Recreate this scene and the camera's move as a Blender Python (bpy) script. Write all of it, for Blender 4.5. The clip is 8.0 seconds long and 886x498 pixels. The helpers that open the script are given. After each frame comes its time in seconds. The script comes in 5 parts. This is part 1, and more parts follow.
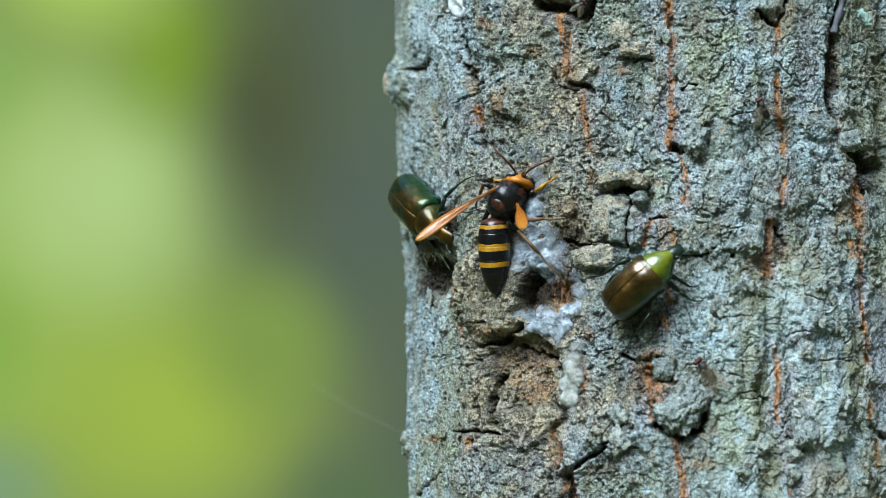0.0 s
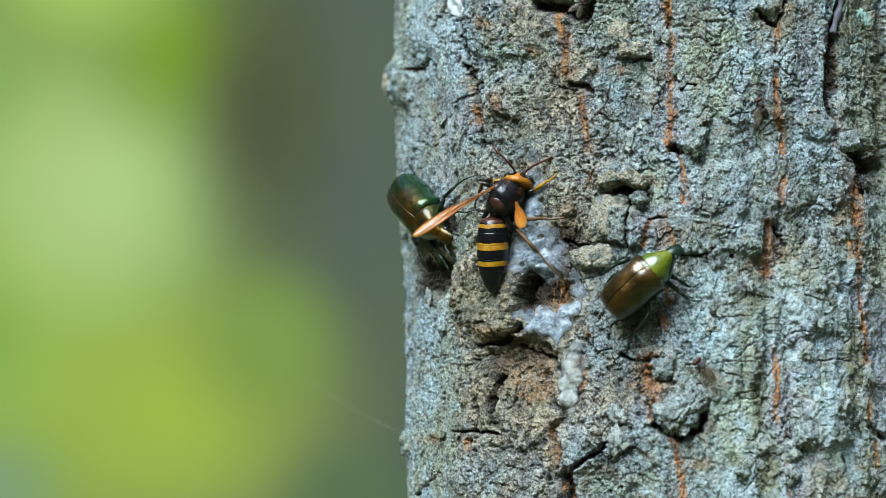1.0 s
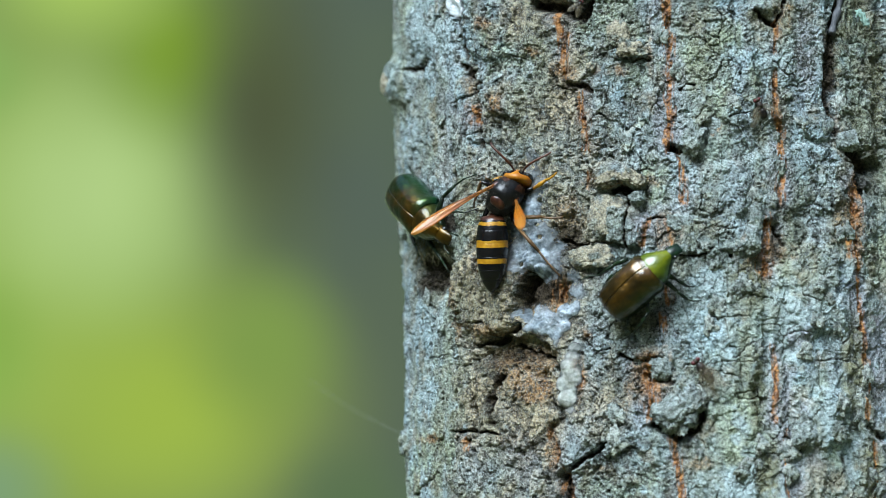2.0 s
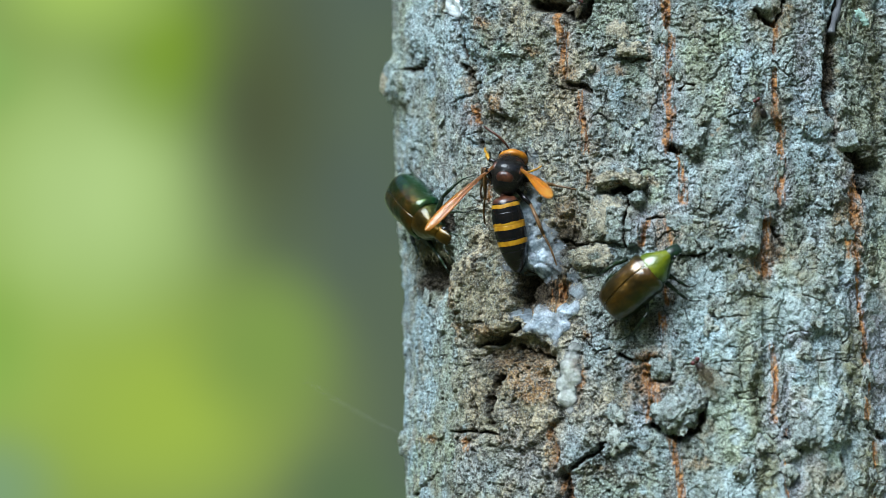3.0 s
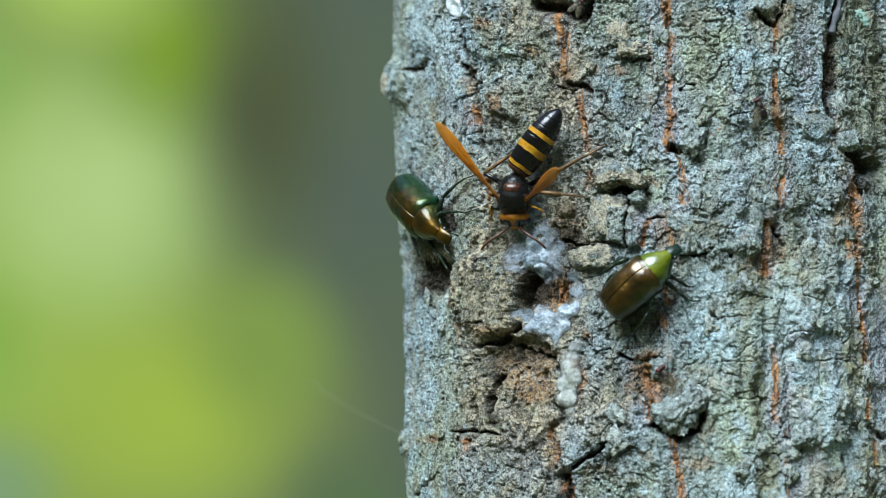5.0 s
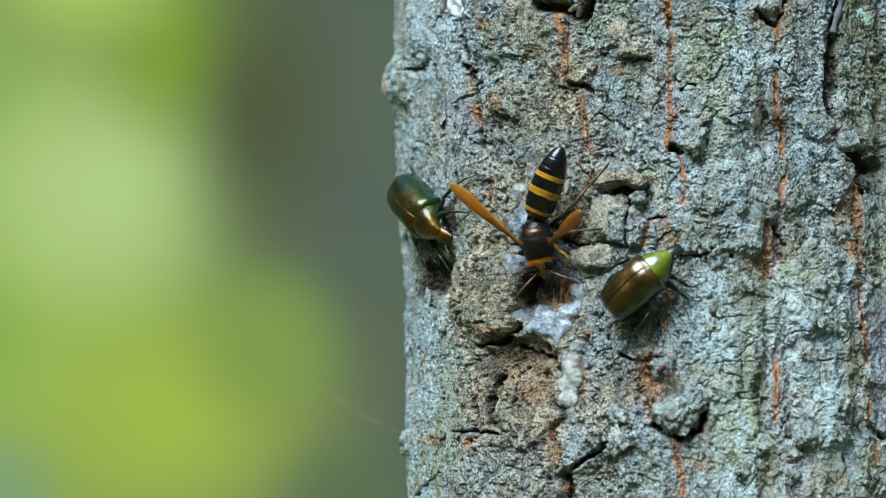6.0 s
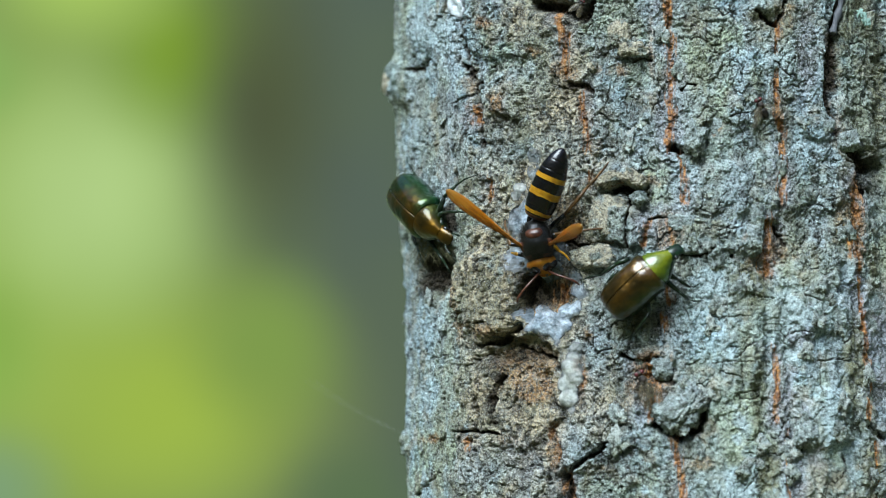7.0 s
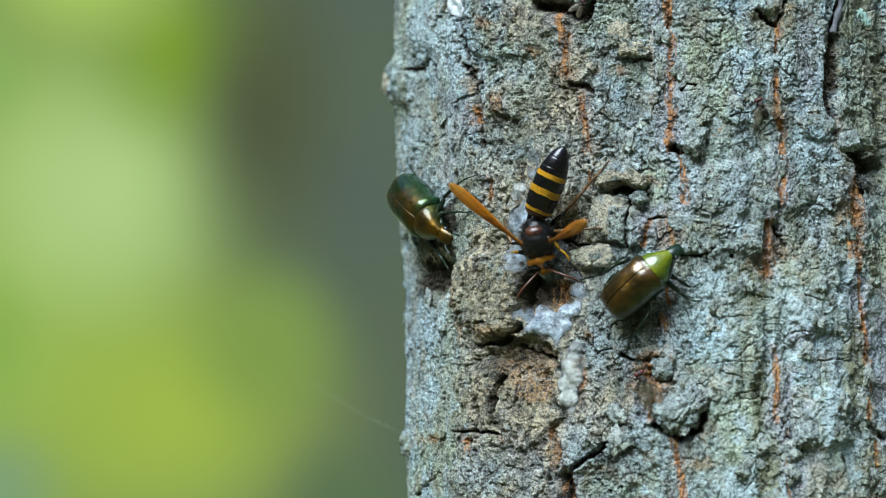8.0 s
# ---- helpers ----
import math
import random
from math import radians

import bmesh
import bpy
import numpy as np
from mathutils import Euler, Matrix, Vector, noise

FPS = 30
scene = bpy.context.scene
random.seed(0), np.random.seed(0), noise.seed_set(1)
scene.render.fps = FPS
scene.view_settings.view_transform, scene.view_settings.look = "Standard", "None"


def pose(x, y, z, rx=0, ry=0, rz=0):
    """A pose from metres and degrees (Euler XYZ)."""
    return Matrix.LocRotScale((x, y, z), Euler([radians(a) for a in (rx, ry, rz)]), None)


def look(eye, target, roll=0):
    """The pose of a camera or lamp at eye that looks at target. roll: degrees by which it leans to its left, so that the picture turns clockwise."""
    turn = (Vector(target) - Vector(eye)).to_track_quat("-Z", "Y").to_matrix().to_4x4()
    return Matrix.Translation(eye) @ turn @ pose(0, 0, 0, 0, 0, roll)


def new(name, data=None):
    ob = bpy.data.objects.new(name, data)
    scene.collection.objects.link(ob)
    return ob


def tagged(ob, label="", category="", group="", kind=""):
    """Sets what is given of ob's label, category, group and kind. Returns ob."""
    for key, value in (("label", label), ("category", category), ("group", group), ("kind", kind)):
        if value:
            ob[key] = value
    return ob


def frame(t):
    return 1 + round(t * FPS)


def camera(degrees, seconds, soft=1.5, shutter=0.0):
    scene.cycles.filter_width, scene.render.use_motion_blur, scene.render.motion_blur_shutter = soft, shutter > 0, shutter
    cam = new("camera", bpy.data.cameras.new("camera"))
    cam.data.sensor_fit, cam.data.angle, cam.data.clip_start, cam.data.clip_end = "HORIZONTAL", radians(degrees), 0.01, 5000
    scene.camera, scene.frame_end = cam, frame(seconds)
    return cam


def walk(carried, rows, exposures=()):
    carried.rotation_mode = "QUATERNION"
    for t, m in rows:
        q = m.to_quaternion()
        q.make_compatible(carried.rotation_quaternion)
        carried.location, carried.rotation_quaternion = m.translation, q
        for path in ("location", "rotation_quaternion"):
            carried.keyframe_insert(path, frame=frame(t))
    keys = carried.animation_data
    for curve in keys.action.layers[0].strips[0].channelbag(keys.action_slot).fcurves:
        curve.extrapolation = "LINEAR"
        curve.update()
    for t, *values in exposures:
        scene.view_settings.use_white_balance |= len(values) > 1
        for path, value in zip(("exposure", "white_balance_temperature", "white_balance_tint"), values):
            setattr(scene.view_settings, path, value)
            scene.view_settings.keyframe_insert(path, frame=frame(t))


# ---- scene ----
# A hornet and two flower chafers on a tree trunk with bleeding sap, close by, woodland far behind.

# ---- camera ----
DIST, EYE_Z, FOCAL = 0.583, 1.30, 4357.0    # metres to the bark, eye height, focal length in chart units
U = DIST / FOCAL                            # one chart unit on the bark: 0.134 mm
cam = camera(20.4, 8.0, soft=0.55)
cam.data.dof.use_dof = True
cam.data.dof.focus_distance = 0.600
cam.data.dof.aperture_fstop = 11.0
EYE = Vector((0.0, -DIST, EYE_Z))


def held(drift):
    """The camera's pose, turned by a drift in chart units."""
    return Matrix.Translation(EYE) @ pose(0, 0, 0, 90, 0, math.degrees(drift / FOCAL))


walk(cam, [(0.0, held(1.6)), (0.5, held(0.4)), (1.0, held(0.0)), (1.5, held(-1.3)), (2.2, held(-2.4)), (3.0, held(-3.0)), (3.5, held(-3.1)),
           (4.0, held(-3.1)), (4.5, held(-2.9)), (5.2, held(-1.6)), (6.0, held(-0.4)), (6.5, held(0.0)), (7.0, held(0.0)), (8.0, held(0.0))],
     exposures=[(0.0, 1.0), (8.0, 1.0)])

# ---- light: open shade under a bright hazy sky ----
SUN_UP, SUN_ROUND = 56.0, 217.0
world = bpy.data.worlds.new("world")
scene.world = world
world.use_nodes = True
wn = world.node_tree
sky = wn.nodes.new("ShaderNodeTexSky")
sky.sky_type, sky.sun_disc = "NISHITA", False
sky.sun_elevation, sky.sun_rotation = radians(SUN_UP), radians(SUN_ROUND)
wn.links.new(sky.outputs[0], wn.nodes["Background"].inputs[0])
wn.nodes["Background"].inputs[1].default_value = 0.10
lamp = bpy.data.lights.new("sun", "SUN")
lamp.energy, lamp.angle, lamp.color = 3.95, radians(38), (0.835, 1.0, 1.12)
sun = new("sun", lamp)
a_, e_ = radians(SUN_ROUND), radians(SUN_UP)
sun.matrix_world = look((math.sin(a_) * math.cos(e_) * 9, math.cos(a_) * math.cos(e_) * 9, math.sin(e_) * 9 + 1.3), (0, 0, 1.3))


# ---- materials ----
class Shade:
    """A node material, built step by step."""

    def __init__(self, name, rough=0.8):
        self.mat = bpy.data.materials.new(name)
        self.mat.use_nodes = True
        self.nt = self.mat.node_tree
        self.bsdf = self.nt.nodes["Principled BSDF"]
        self.bsdf.inputs["Roughness"].default_value = rough
        tc = self.nt.nodes.new("ShaderNodeTexCoord")
        self.where = tc.outputs["Object"]

    def put(self, socket, value):
        if isinstance(value, bpy.types.NodeSocket):
            self.nt.links.new(value, socket)
        elif isinstance(value, tuple) and len(value) == 3 and socket.type == "RGBA":
            socket.default_value = (*value, 1)
        else:
            socket.default_value = value

    def stretch(self, x, y, z, vec=None):
        n = self.nt.nodes.new("ShaderNodeMapping")
        self.put(n.inputs["Vector"], vec or self.where)
        n.inputs["Scale"].default_value = (x, y, z)
        return n.outputs[0]

    def noise(self, scale, detail=4.0, rough=0.55, vec=None, warp=0.0):
        n = self.nt.nodes.new("ShaderNodeTexNoise")
        self.put(n.inputs["Vector"], vec or self.where)
        n.inputs["Scale"].default_value, n.inputs["Detail"].default_value = scale, detail
        n.inputs["Roughness"].default_value, n.inputs["Distortion"].default_value = rough, warp
        return n.outputs[0]

    def cells(self, scale, vec=None, feature="F1"):
        n = self.nt.nodes.new("ShaderNodeTexVoronoi")
        n.feature = feature
        self.put(n.inputs["Vector"], vec or self.where)
        n.inputs["Scale"].default_value = scale
        return n.outputs["Distance"]

    def span(self, value, lo, hi, out_lo=0.0, out_hi=1.0):
        n = self.nt.nodes.new("ShaderNodeMapRange")
        n.interpolation_type = "SMOOTHSTEP"
        self.put(n.inputs[0], value)
        for k, v in ((1, lo), (2, hi), (3, out_lo), (4, out_hi)):
            n.inputs[k].default_value = v
        return n.outputs[0]

    def math(self, op, a, b=0.0):
        n = self.nt.nodes.new("ShaderNodeMath")
        n.operation = op
        self.put(n.inputs[0], a), self.put(n.inputs[1], b)
        return n.outputs[0]

    def mix(self, fac, a, b):
        n = self.nt.nodes.new("ShaderNodeMix")
        n.data_type = "RGBA"
        self.put(n.inputs[0], fac), self.put(n.inputs[6], a), self.put(n.inputs[7], b)
        return n.outputs[2]

    def attr(self, name):
        n = self.nt.nodes.new("ShaderNodeAttribute")
        n.attribute_name = name
        return n.outputs["Fac"]

    def bump(self, height, dist, strength=1.0, after=None):
        n = self.nt.nodes.new("ShaderNodeBump")
        n.inputs["Distance"].default_value = dist
        self.put(n.inputs["Strength"], strength)
        self.put(n.inputs["Height"], height)
        if after:
            self.put(n.inputs["Normal"], after)
        return n.outputs[0]

    def set(self, **values):
        for key, value in values.items():
            self.put(self.bsdf.inputs[key.replace("_", " ")], value)
        return self.mat


def bark_material(name):
    s = Shade(name, 0.92)
    big, mid, fine = s.noise(55, 3), s.noise(330, 5, 0.62, warp=0.6), s.noise(1500, 4, 0.65)
    grit = s.cells(2300)
    tiny = s.noise(3300, 4, 0.7)
    grain = s.noise(900, 4, 0.6, vec=s.stretch(1, 1, 0.35))
    tone = s.math("ADD", s.attr("tone"), s.math("MULTIPLY", s.math("SUBTRACT", mid, 0.5), 0.9))
    grey = s.mix(s.span(tone, 0.24, 0.72), (0.10, 0.12, 0.115), (0.44, 0.52, 0.51))
    field = s.noise(70, 4, 0.62, vec=s.stretch(1.25, 1.25, 0.5))
    grey = s.mix(s.span(field, 0.36, 0.5, 0.5, 0.0), grey, (0.085, 0.085, 0.072))
    grey = s.mix(s.span(field, 0.5, 0.66, 0.0, 0.65), grey, s.mix(s.span(fine, 0.36, 0.6), (0.30, 0.35, 0.345), (0.50, 0.575, 0.565)))
    grey = s.mix(s.span(big, 0.45, 0.68), grey, s.mix(s.span(fine, 0.4, 0.62), (0.21, 0.25, 0.15), (0.47, 0.54, 0.37)))
    grey = s.mix(s.math("MULTIPLY", s.attr("even"), 0.5), grey, s.mix(s.span(mid, 0.3, 0.7), (0.27, 0.32, 0.26), (0.40, 0.465, 0.385)))
    blue = s.span(s.noise(95, 4, 0.6, vec=s.stretch(1, 1, 0.55)), 0.47, 0.62)
    grey = s.mix(s.math("MULTIPLY", blue, 0.75), grey, s.mix(s.span(fine, 0.38, 0.62), (0.16, 0.25, 0.29), (0.42, 0.57, 0.63)))
    warm = s.span(s.noise(120, 4, 0.6), 0.49, 0.63)
    grey = s.mix(s.math("MULTIPLY", warm, 0.7), grey, s.mix(mid, (0.20, 0.165, 0.10), (0.52, 0.45, 0.31)))
    band = s.noise(95, 3, 0.5, vec=s.stretch(1, 1, 0.12))
    grey = s.mix(s.span(band, 0.52, 0.62, 0.0, 0.6), grey, s.mix(s.span(fine, 0.38, 0.62), (0.20, 0.22, 0.13), (0.40, 0.43, 0.30)))
    grey = s.mix(s.span(band, 0.46, 0.38, 0.0, 0.6), grey, s.mix(s.span(fine, 0.38, 0.62), (0.24, 0.29, 0.31), (0.46, 0.54, 0.57)))
    lilac = s.math("MULTIPLY", s.attr("lilac"), 0.8)
    grey = s.mix(lilac, grey, s.mix(s.span(fine, 0.35, 0.6), (0.14, 0.138, 0.15), (0.40, 0.405, 0.445)))
    tan = s.mix(s.span(tone, 0.26, 0.70), (0.115, 0.086, 0.05), (0.58, 0.475, 0.305))
    tan = s.mix(s.math("MULTIPLY", s.span(s.noise(75, 4, 0.6), 0.52, 0.64), 0.5), tan, s.mix(mid, (0.06, 0.045, 0.025), (0.26, 0.20, 0.12)))
    base = s.mix(s.attr("tan"), grey, tan)
    pale = s.span(s.noise(150, 5, 0.6), 0.56, 0.70)
    base = s.mix(s.math("MULTIPLY", pale, 0.75), base, s.mix(fine, (0.34, 0.43, 0.43), (0.52, 0.61, 0.61)))
    base = s.mix(s.math("MULTIPLY", s.attr("blue"), s.span(mid, 0.3, 0.55, 0.35, 0.9)), base, s.mix(s.span(fine, 0.36, 0.62), (0.20, 0.30, 0.33), (0.44, 0.57, 0.61)))
    base = s.mix(s.attr("pale"), base, s.mix(fine, (0.34, 0.42, 0.41), (0.48, 0.57, 0.56)))
    moss = s.math("MULTIPLY", s.attr("moss"), s.span(mid, 0.28, 0.58, 0.15, 1.0))
    base = s.mix(moss, base, s.mix(fine, (0.125, 0.125, 0.068), (0.31, 0.305, 0.185)))
    base = s.mix(s.math("MULTIPLY", s.attr("rust"), s.span(grain, 0.34, 0.6, 0.45, 1.0)), base, s.mix(s.span(fine, 0.36, 0.62), (0.12, 0.05, 0.016), (0.44, 0.235, 0.085)))
    soot = s.math("MULTIPLY", s.span(s.noise(240, 6, 0.72, warp=0.8), 0.53, 0.62), s.math("SUBTRACT", 0.8, s.math("MULTIPLY", s.attr("even"), 0.8)))
    base = s.mix(soot, base, s.mix(s.span(fine, 0.4, 0.62), (0.035, 0.034, 0.028), (0.20, 0.195, 0.155)))
    specks = s.math("MULTIPLY", s.span(fine, 0.54, 0.40), s.span(grain, 0.62, 0.42))
    specks = s.math("MULTIPLY", specks, s.math("SUBTRACT", 0.92, s.math("MULTIPLY", s.attr("even"), 0.6)))
    base = s.mix(specks, base, (0.055, 0.048, 0.04))
    base = s.mix(s.math("MULTIPLY", s.span(tiny, 0.46, 0.36, 0.0, 0.6), s.math("SUBTRACT", 1.0, s.math("MULTIPLY", s.attr("even"), 0.7))), base, (0.05, 0.046, 0.04))
    base = s.mix(s.math("MULTIPLY", s.span(tiny, 0.50, 0.66, 0.0, 0.5), s.math("SUBTRACT", 1.0, s.math("MULTIPLY", s.attr("even"), 0.8))), base, (0.62, 0.68, 0.66))
    # brown bark inside the cracks, with their shade painted into the colour
    base = s.mix(s.span(s.attr("fissure_shade"), 0.0, 0.9, 0.0, 0.97), base, s.mix(s.span(fine, 0.36, 0.64), (0.014, 0.011, 0.008), (0.085, 0.066, 0.045)))
    base = s.mix(s.math("MULTIPLY", s.attr("orange"), s.span(s.noise(700, 4, 0.65), 0.34, 0.56, 0.4, 1.0)), base, s.mix(s.span(grain, 0.4, 0.62), (0.21, 0.075, 0.02), (0.56, 0.24, 0.065)))
    nrm = s.bump(mid, 0.0013, 0.75)
    nrm = s.bump(fine, 0.0012, s.math("SUBTRACT", 0.95, s.math("MULTIPLY", s.attr("even"), 0.6)), nrm)
    nrm = s.bump(tiny, 0.0004, s.math("SUBTRACT", 0.8, s.math("MULTIPLY", s.attr("even"), 0.6)), nrm)
    nrm = s.bump(grit, 0.0002, 0.6, nrm)
    return s.set(Base_Color=base, Normal=nrm, Specular_IOR_Level=0.1)


def shell_material(name, dark, light, rim, tint, metal=0.8, bend=1.36, blur=0.09):
    """The lacquered wing cases of a chafer: a dark ground under a clear gloss, warm in the middle and green towards the rim."""
    s = Shade(name, 0.28)
    tone = s.mix(s.span(s.noise(160, 3), 0.35, 0.65), dark, light)
    tone = s.mix(s.attr("rim"), tone, rim)
    pits = s.cells(3000)
    return s.set(Base_Color=tone, Metallic=metal, Specular_IOR_Level=0.25, Coat_Weight=0.85, Coat_IOR=bend, Coat_Roughness=blur, Coat_Tint=tint, Roughness=s.span(s.noise(500, 3), 0.3, 0.7, 0.3, 0.45),
                 Normal=s.bump(pits, 0.00006, 0.25, s.bump(s.noise(210, 2), 0.0022, 0.36)))


def chitin(name, dark, light, rough=0.35, coat=0.3, scale=700):
    s = Shade(name, rough)
    n = s.noise(scale, 4)
    fuzz = s.noise(5200, 2)
    return s.set(Base_Color=s.mix(s.span(n, 0.35, 0.65), dark, light), Coat_Weight=coat, Coat_Roughness=0.16, Specular_IOR_Level=0.25, Normal=s.bump(fuzz, 0.0001, 0.15))


def wing_material(name):
    s = Shade(name, 0.3)
    streak = s.noise(500, 4, vec=s.stretch(0.25, 2.5, 1))
    tone = s.mix(s.span(streak, 0.35, 0.65), (0.34, 0.085, 0.001), (0.60, 0.20, 0.002))
    tone = s.mix(s.attr("tip"), tone, (0.50, 0.23, 0.04))
    s.bsdf.inputs["Thin Film Thickness"].default_value = 250
    s.set(Base_Color=tone, Coat_Weight=0.8, Coat_IOR=1.5, Coat_Roughness=0.32, Specular_IOR_Level=0.2,
                 Subsurface_Weight=0.25, Subsurface_Radius=(0.0006, 0.0003, 0.0001), Normal=s.bump(streak, 0.0001, 0.5))
    clear = s.nt.nodes.new("ShaderNodeBsdfTransparent")
    s.put(clear.inputs[0], s.mix(s.attr("tip"), (0.86, 0.52, 0.14), (0.92, 0.74, 0.42)))
    both = s.nt.nodes.new("ShaderNodeMixShader")
    s.put(both.inputs[0], s.math("ADD", 0.32, s.math("MULTIPLY", s.attr("tip"), 0.16)))
    s.nt.links.new(s.bsdf.outputs[0], both.inputs[1])
    s.nt.links.new(clear.outputs[0], both.inputs[2])
    s.nt.links.new(both.outputs[0], s.nt.nodes["Material Output"].inputs[0])
    return s.mat


def sap_material(name, low, high, grain, clear, wet=0.4):
    s = Shade(name, 0.34)
    n = s.noise(420, 5, 0.6)
    froth = s.cells(1500)
    tone = s.mix(s.span(n, 0.4, 0.62), low, high)
    thin = s.attr("thin")
    tone = s.mix(thin, tone, s.mix(n, (0.14, 0.14, 0.14), (0.36, 0.39, 0.42)))
    return s.set(Base_Color=tone, Subsurface_Weight=0.9, Subsurface_Radius=(0.003, 0.003, 0.003), Subsurface_Scale=1.0, Alpha=s.math("MULTIPLY", s.span(s.noise(330, 4, 0.6), 0.36, 0.6, clear - 0.4, clear), s.math("SUBTRACT", 1.0, s.math("MULTIPLY", thin, 0.8))),
                 Coat_Weight=wet, Coat_Roughness=0.15, Specular_IOR_Level=0.2, Normal=s.bump(froth, 0.0003, grain, s.bump(n, 0.0008, grain)))


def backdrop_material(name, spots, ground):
    """The far woodland as soft fields of light, painted into a sheet that glows by itself."""
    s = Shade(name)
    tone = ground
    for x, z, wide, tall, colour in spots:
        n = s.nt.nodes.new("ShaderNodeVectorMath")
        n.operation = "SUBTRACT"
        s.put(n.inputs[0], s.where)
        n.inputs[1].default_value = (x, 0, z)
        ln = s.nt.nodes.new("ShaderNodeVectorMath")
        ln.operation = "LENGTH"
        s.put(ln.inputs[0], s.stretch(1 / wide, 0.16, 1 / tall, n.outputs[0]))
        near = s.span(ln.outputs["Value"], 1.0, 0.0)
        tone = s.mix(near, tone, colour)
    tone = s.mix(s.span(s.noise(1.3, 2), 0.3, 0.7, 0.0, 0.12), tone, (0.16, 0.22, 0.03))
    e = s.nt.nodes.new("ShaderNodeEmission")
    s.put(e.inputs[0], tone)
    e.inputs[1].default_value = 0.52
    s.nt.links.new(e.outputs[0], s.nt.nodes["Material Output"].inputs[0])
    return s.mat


BARK = bark_material("grey lichened bark")


# ---- noise ----
def mixed(i, j, k, seed):
    """A number from 0 to 1 for every lattice point."""
    h = (i.astype(np.uint32) * np.uint32(374761393) + j.astype(np.uint32) * np.uint32(668265263) + k.astype(np.uint32) * np.uint32(2246822519)
         + np.uint32(seed * 3266489917 % 4294967296))
    h = (h ^ (h >> np.uint32(13))) * np.uint32(1274126177)
    h = (h ^ (h >> np.uint32(16))) * np.uint32(2654435761)
    return (h ^ (h >> np.uint32(15))).astype(np.float64) / 4294967295.0


def soft_noise(x, y, z, seed=0):
    """Smooth noise from -1 to 1, one wave to a unit."""
    fx, fy, fz = np.floor(x), np.floor(y), np.floor(z)
    ix, iy, iz = fx.astype(np.int64), fy.astype(np.int64), fz.astype(np.int64)
    tx, ty, tz = x - fx, y - fy, z - fz
    tx, ty, tz = (t * t * t * (t * (t * 6 - 15) + 10) for t in (tx, ty, tz))
    total = 0.0
    for a in (0, 1):
        for b in (0, 1):
            for c in (0, 1):
                w = (tx if a else 1 - tx) * (ty if b else 1 - ty) * (tz if c else 1 - tz)
                total = total + w * mixed(ix + a, iy + b, iz + c, seed)
    return total * 2 - 1


def layers(x, y, z, octaves, seed=0, gain=0.5):
    total, amp, norm = 0.0, 1.0, 0.0
    for o in range(octaves):
        f = 2.03 ** o
        total = total + amp * soft_noise(x * f + 7.3 * o, y * f, z * f - 3.1 * o, seed + o)
        norm += amp
        amp *= gain
    return total / norm


def plates(x, y, seed=0):
    """Cells on a sheet: the distance to the nearest joint, a number for each cell, and the height over its middle."""
    fx, fy = np.floor(x), np.floor(y)
    ix, iy = fx.astype(np.int64), fy.astype(np.int64)
    d1 = np.full(x.shape, 9.0)
    d2, own, rise = d1.copy(), np.zeros(x.shape), np.zeros(x.shape)
    for a in (-1, 0, 1):
        for b in (-1, 0, 1):
            px = fx + a + mixed(ix + a, iy + b, iy * 0, seed)
            py = fy + b + mixed(ix + a, iy + b, iy * 0 + 1, seed)
            d = np.hypot(x - px, y - py)
            tag = mixed(ix + a, iy + b, iy * 0 + 2, seed)
            closer = d < d1
            d2 = np.where(closer, d1, np.minimum(d2, d))
            own, rise = np.where(closer, tag, own), np.where(closer, y - py, rise)
            d1 = np.where(closer, d, d1)
    return d2 - d1, own, rise


def ease(t):
    t = np.clip(t, 0, 1)
    return t * t * (3 - 2 * t)


# ---- the trunk's shape ----
# The chart: units of 0.134 mm over the trunk's face, across from the left and down from the top, as it is seen from where the camera stands.
RADIUS, AXIS_X, LEAN, LEAN_BACK = 0.075, 0.0645, -0.028, 0.14


def axis_at(z):
    return AXIS_X + LEAN * (z - EYE_Z)


def depth_at(z):
    return RADIUS + LEAN_BACK * (z - EYE_Z)


def chart_of(x, y, z):
    d = y + DIST
    return 784 + FOCAL * x / d, 441 - FOCAL * (z - EYE_Z) / d


def on_trunk(a, b, lift=0.0):
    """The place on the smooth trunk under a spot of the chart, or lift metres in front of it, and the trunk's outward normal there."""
    dx, dz = (a - 784) / FOCAL, -(b - 441) / FOCAL
    z = EYE_Z + dz * (DIST + 0.02)
    ox, oy = -axis_at(z), -DIST - depth_at(z)
    A, B, C = dx * dx + 1, ox * dx + oy, ox * ox + oy * oy - RADIUS * RADIUS
    disc = B * B - A * C
    t = (-B - math.sqrt(disc)) / A if disc > 0 else -B / A
    p = EYE + t * Vector((dx, 1, dz))
    n = Vector((p.x - axis_at(p.z), p.y - depth_at(p.z), 0)).normalized()
    return p + Vector((0, -lift, 0)), n


# lines of the chart: width, depth in millimetres, then the points
CRACKS, STREAKS, SWELLS = [], [], []


def crack(width, depth, *points):
    CRACKS.append((width, depth, points))


def streak(width, *points):
    STREAKS.append((width, points))


def swell(across, down, half_wide, half_tall, rise, square):
    """A rise or hollow of the bark: centre, half sizes, millimetres, and how square it is."""
    SWELLS.append((across, down, half_wide, half_tall, rise, square))


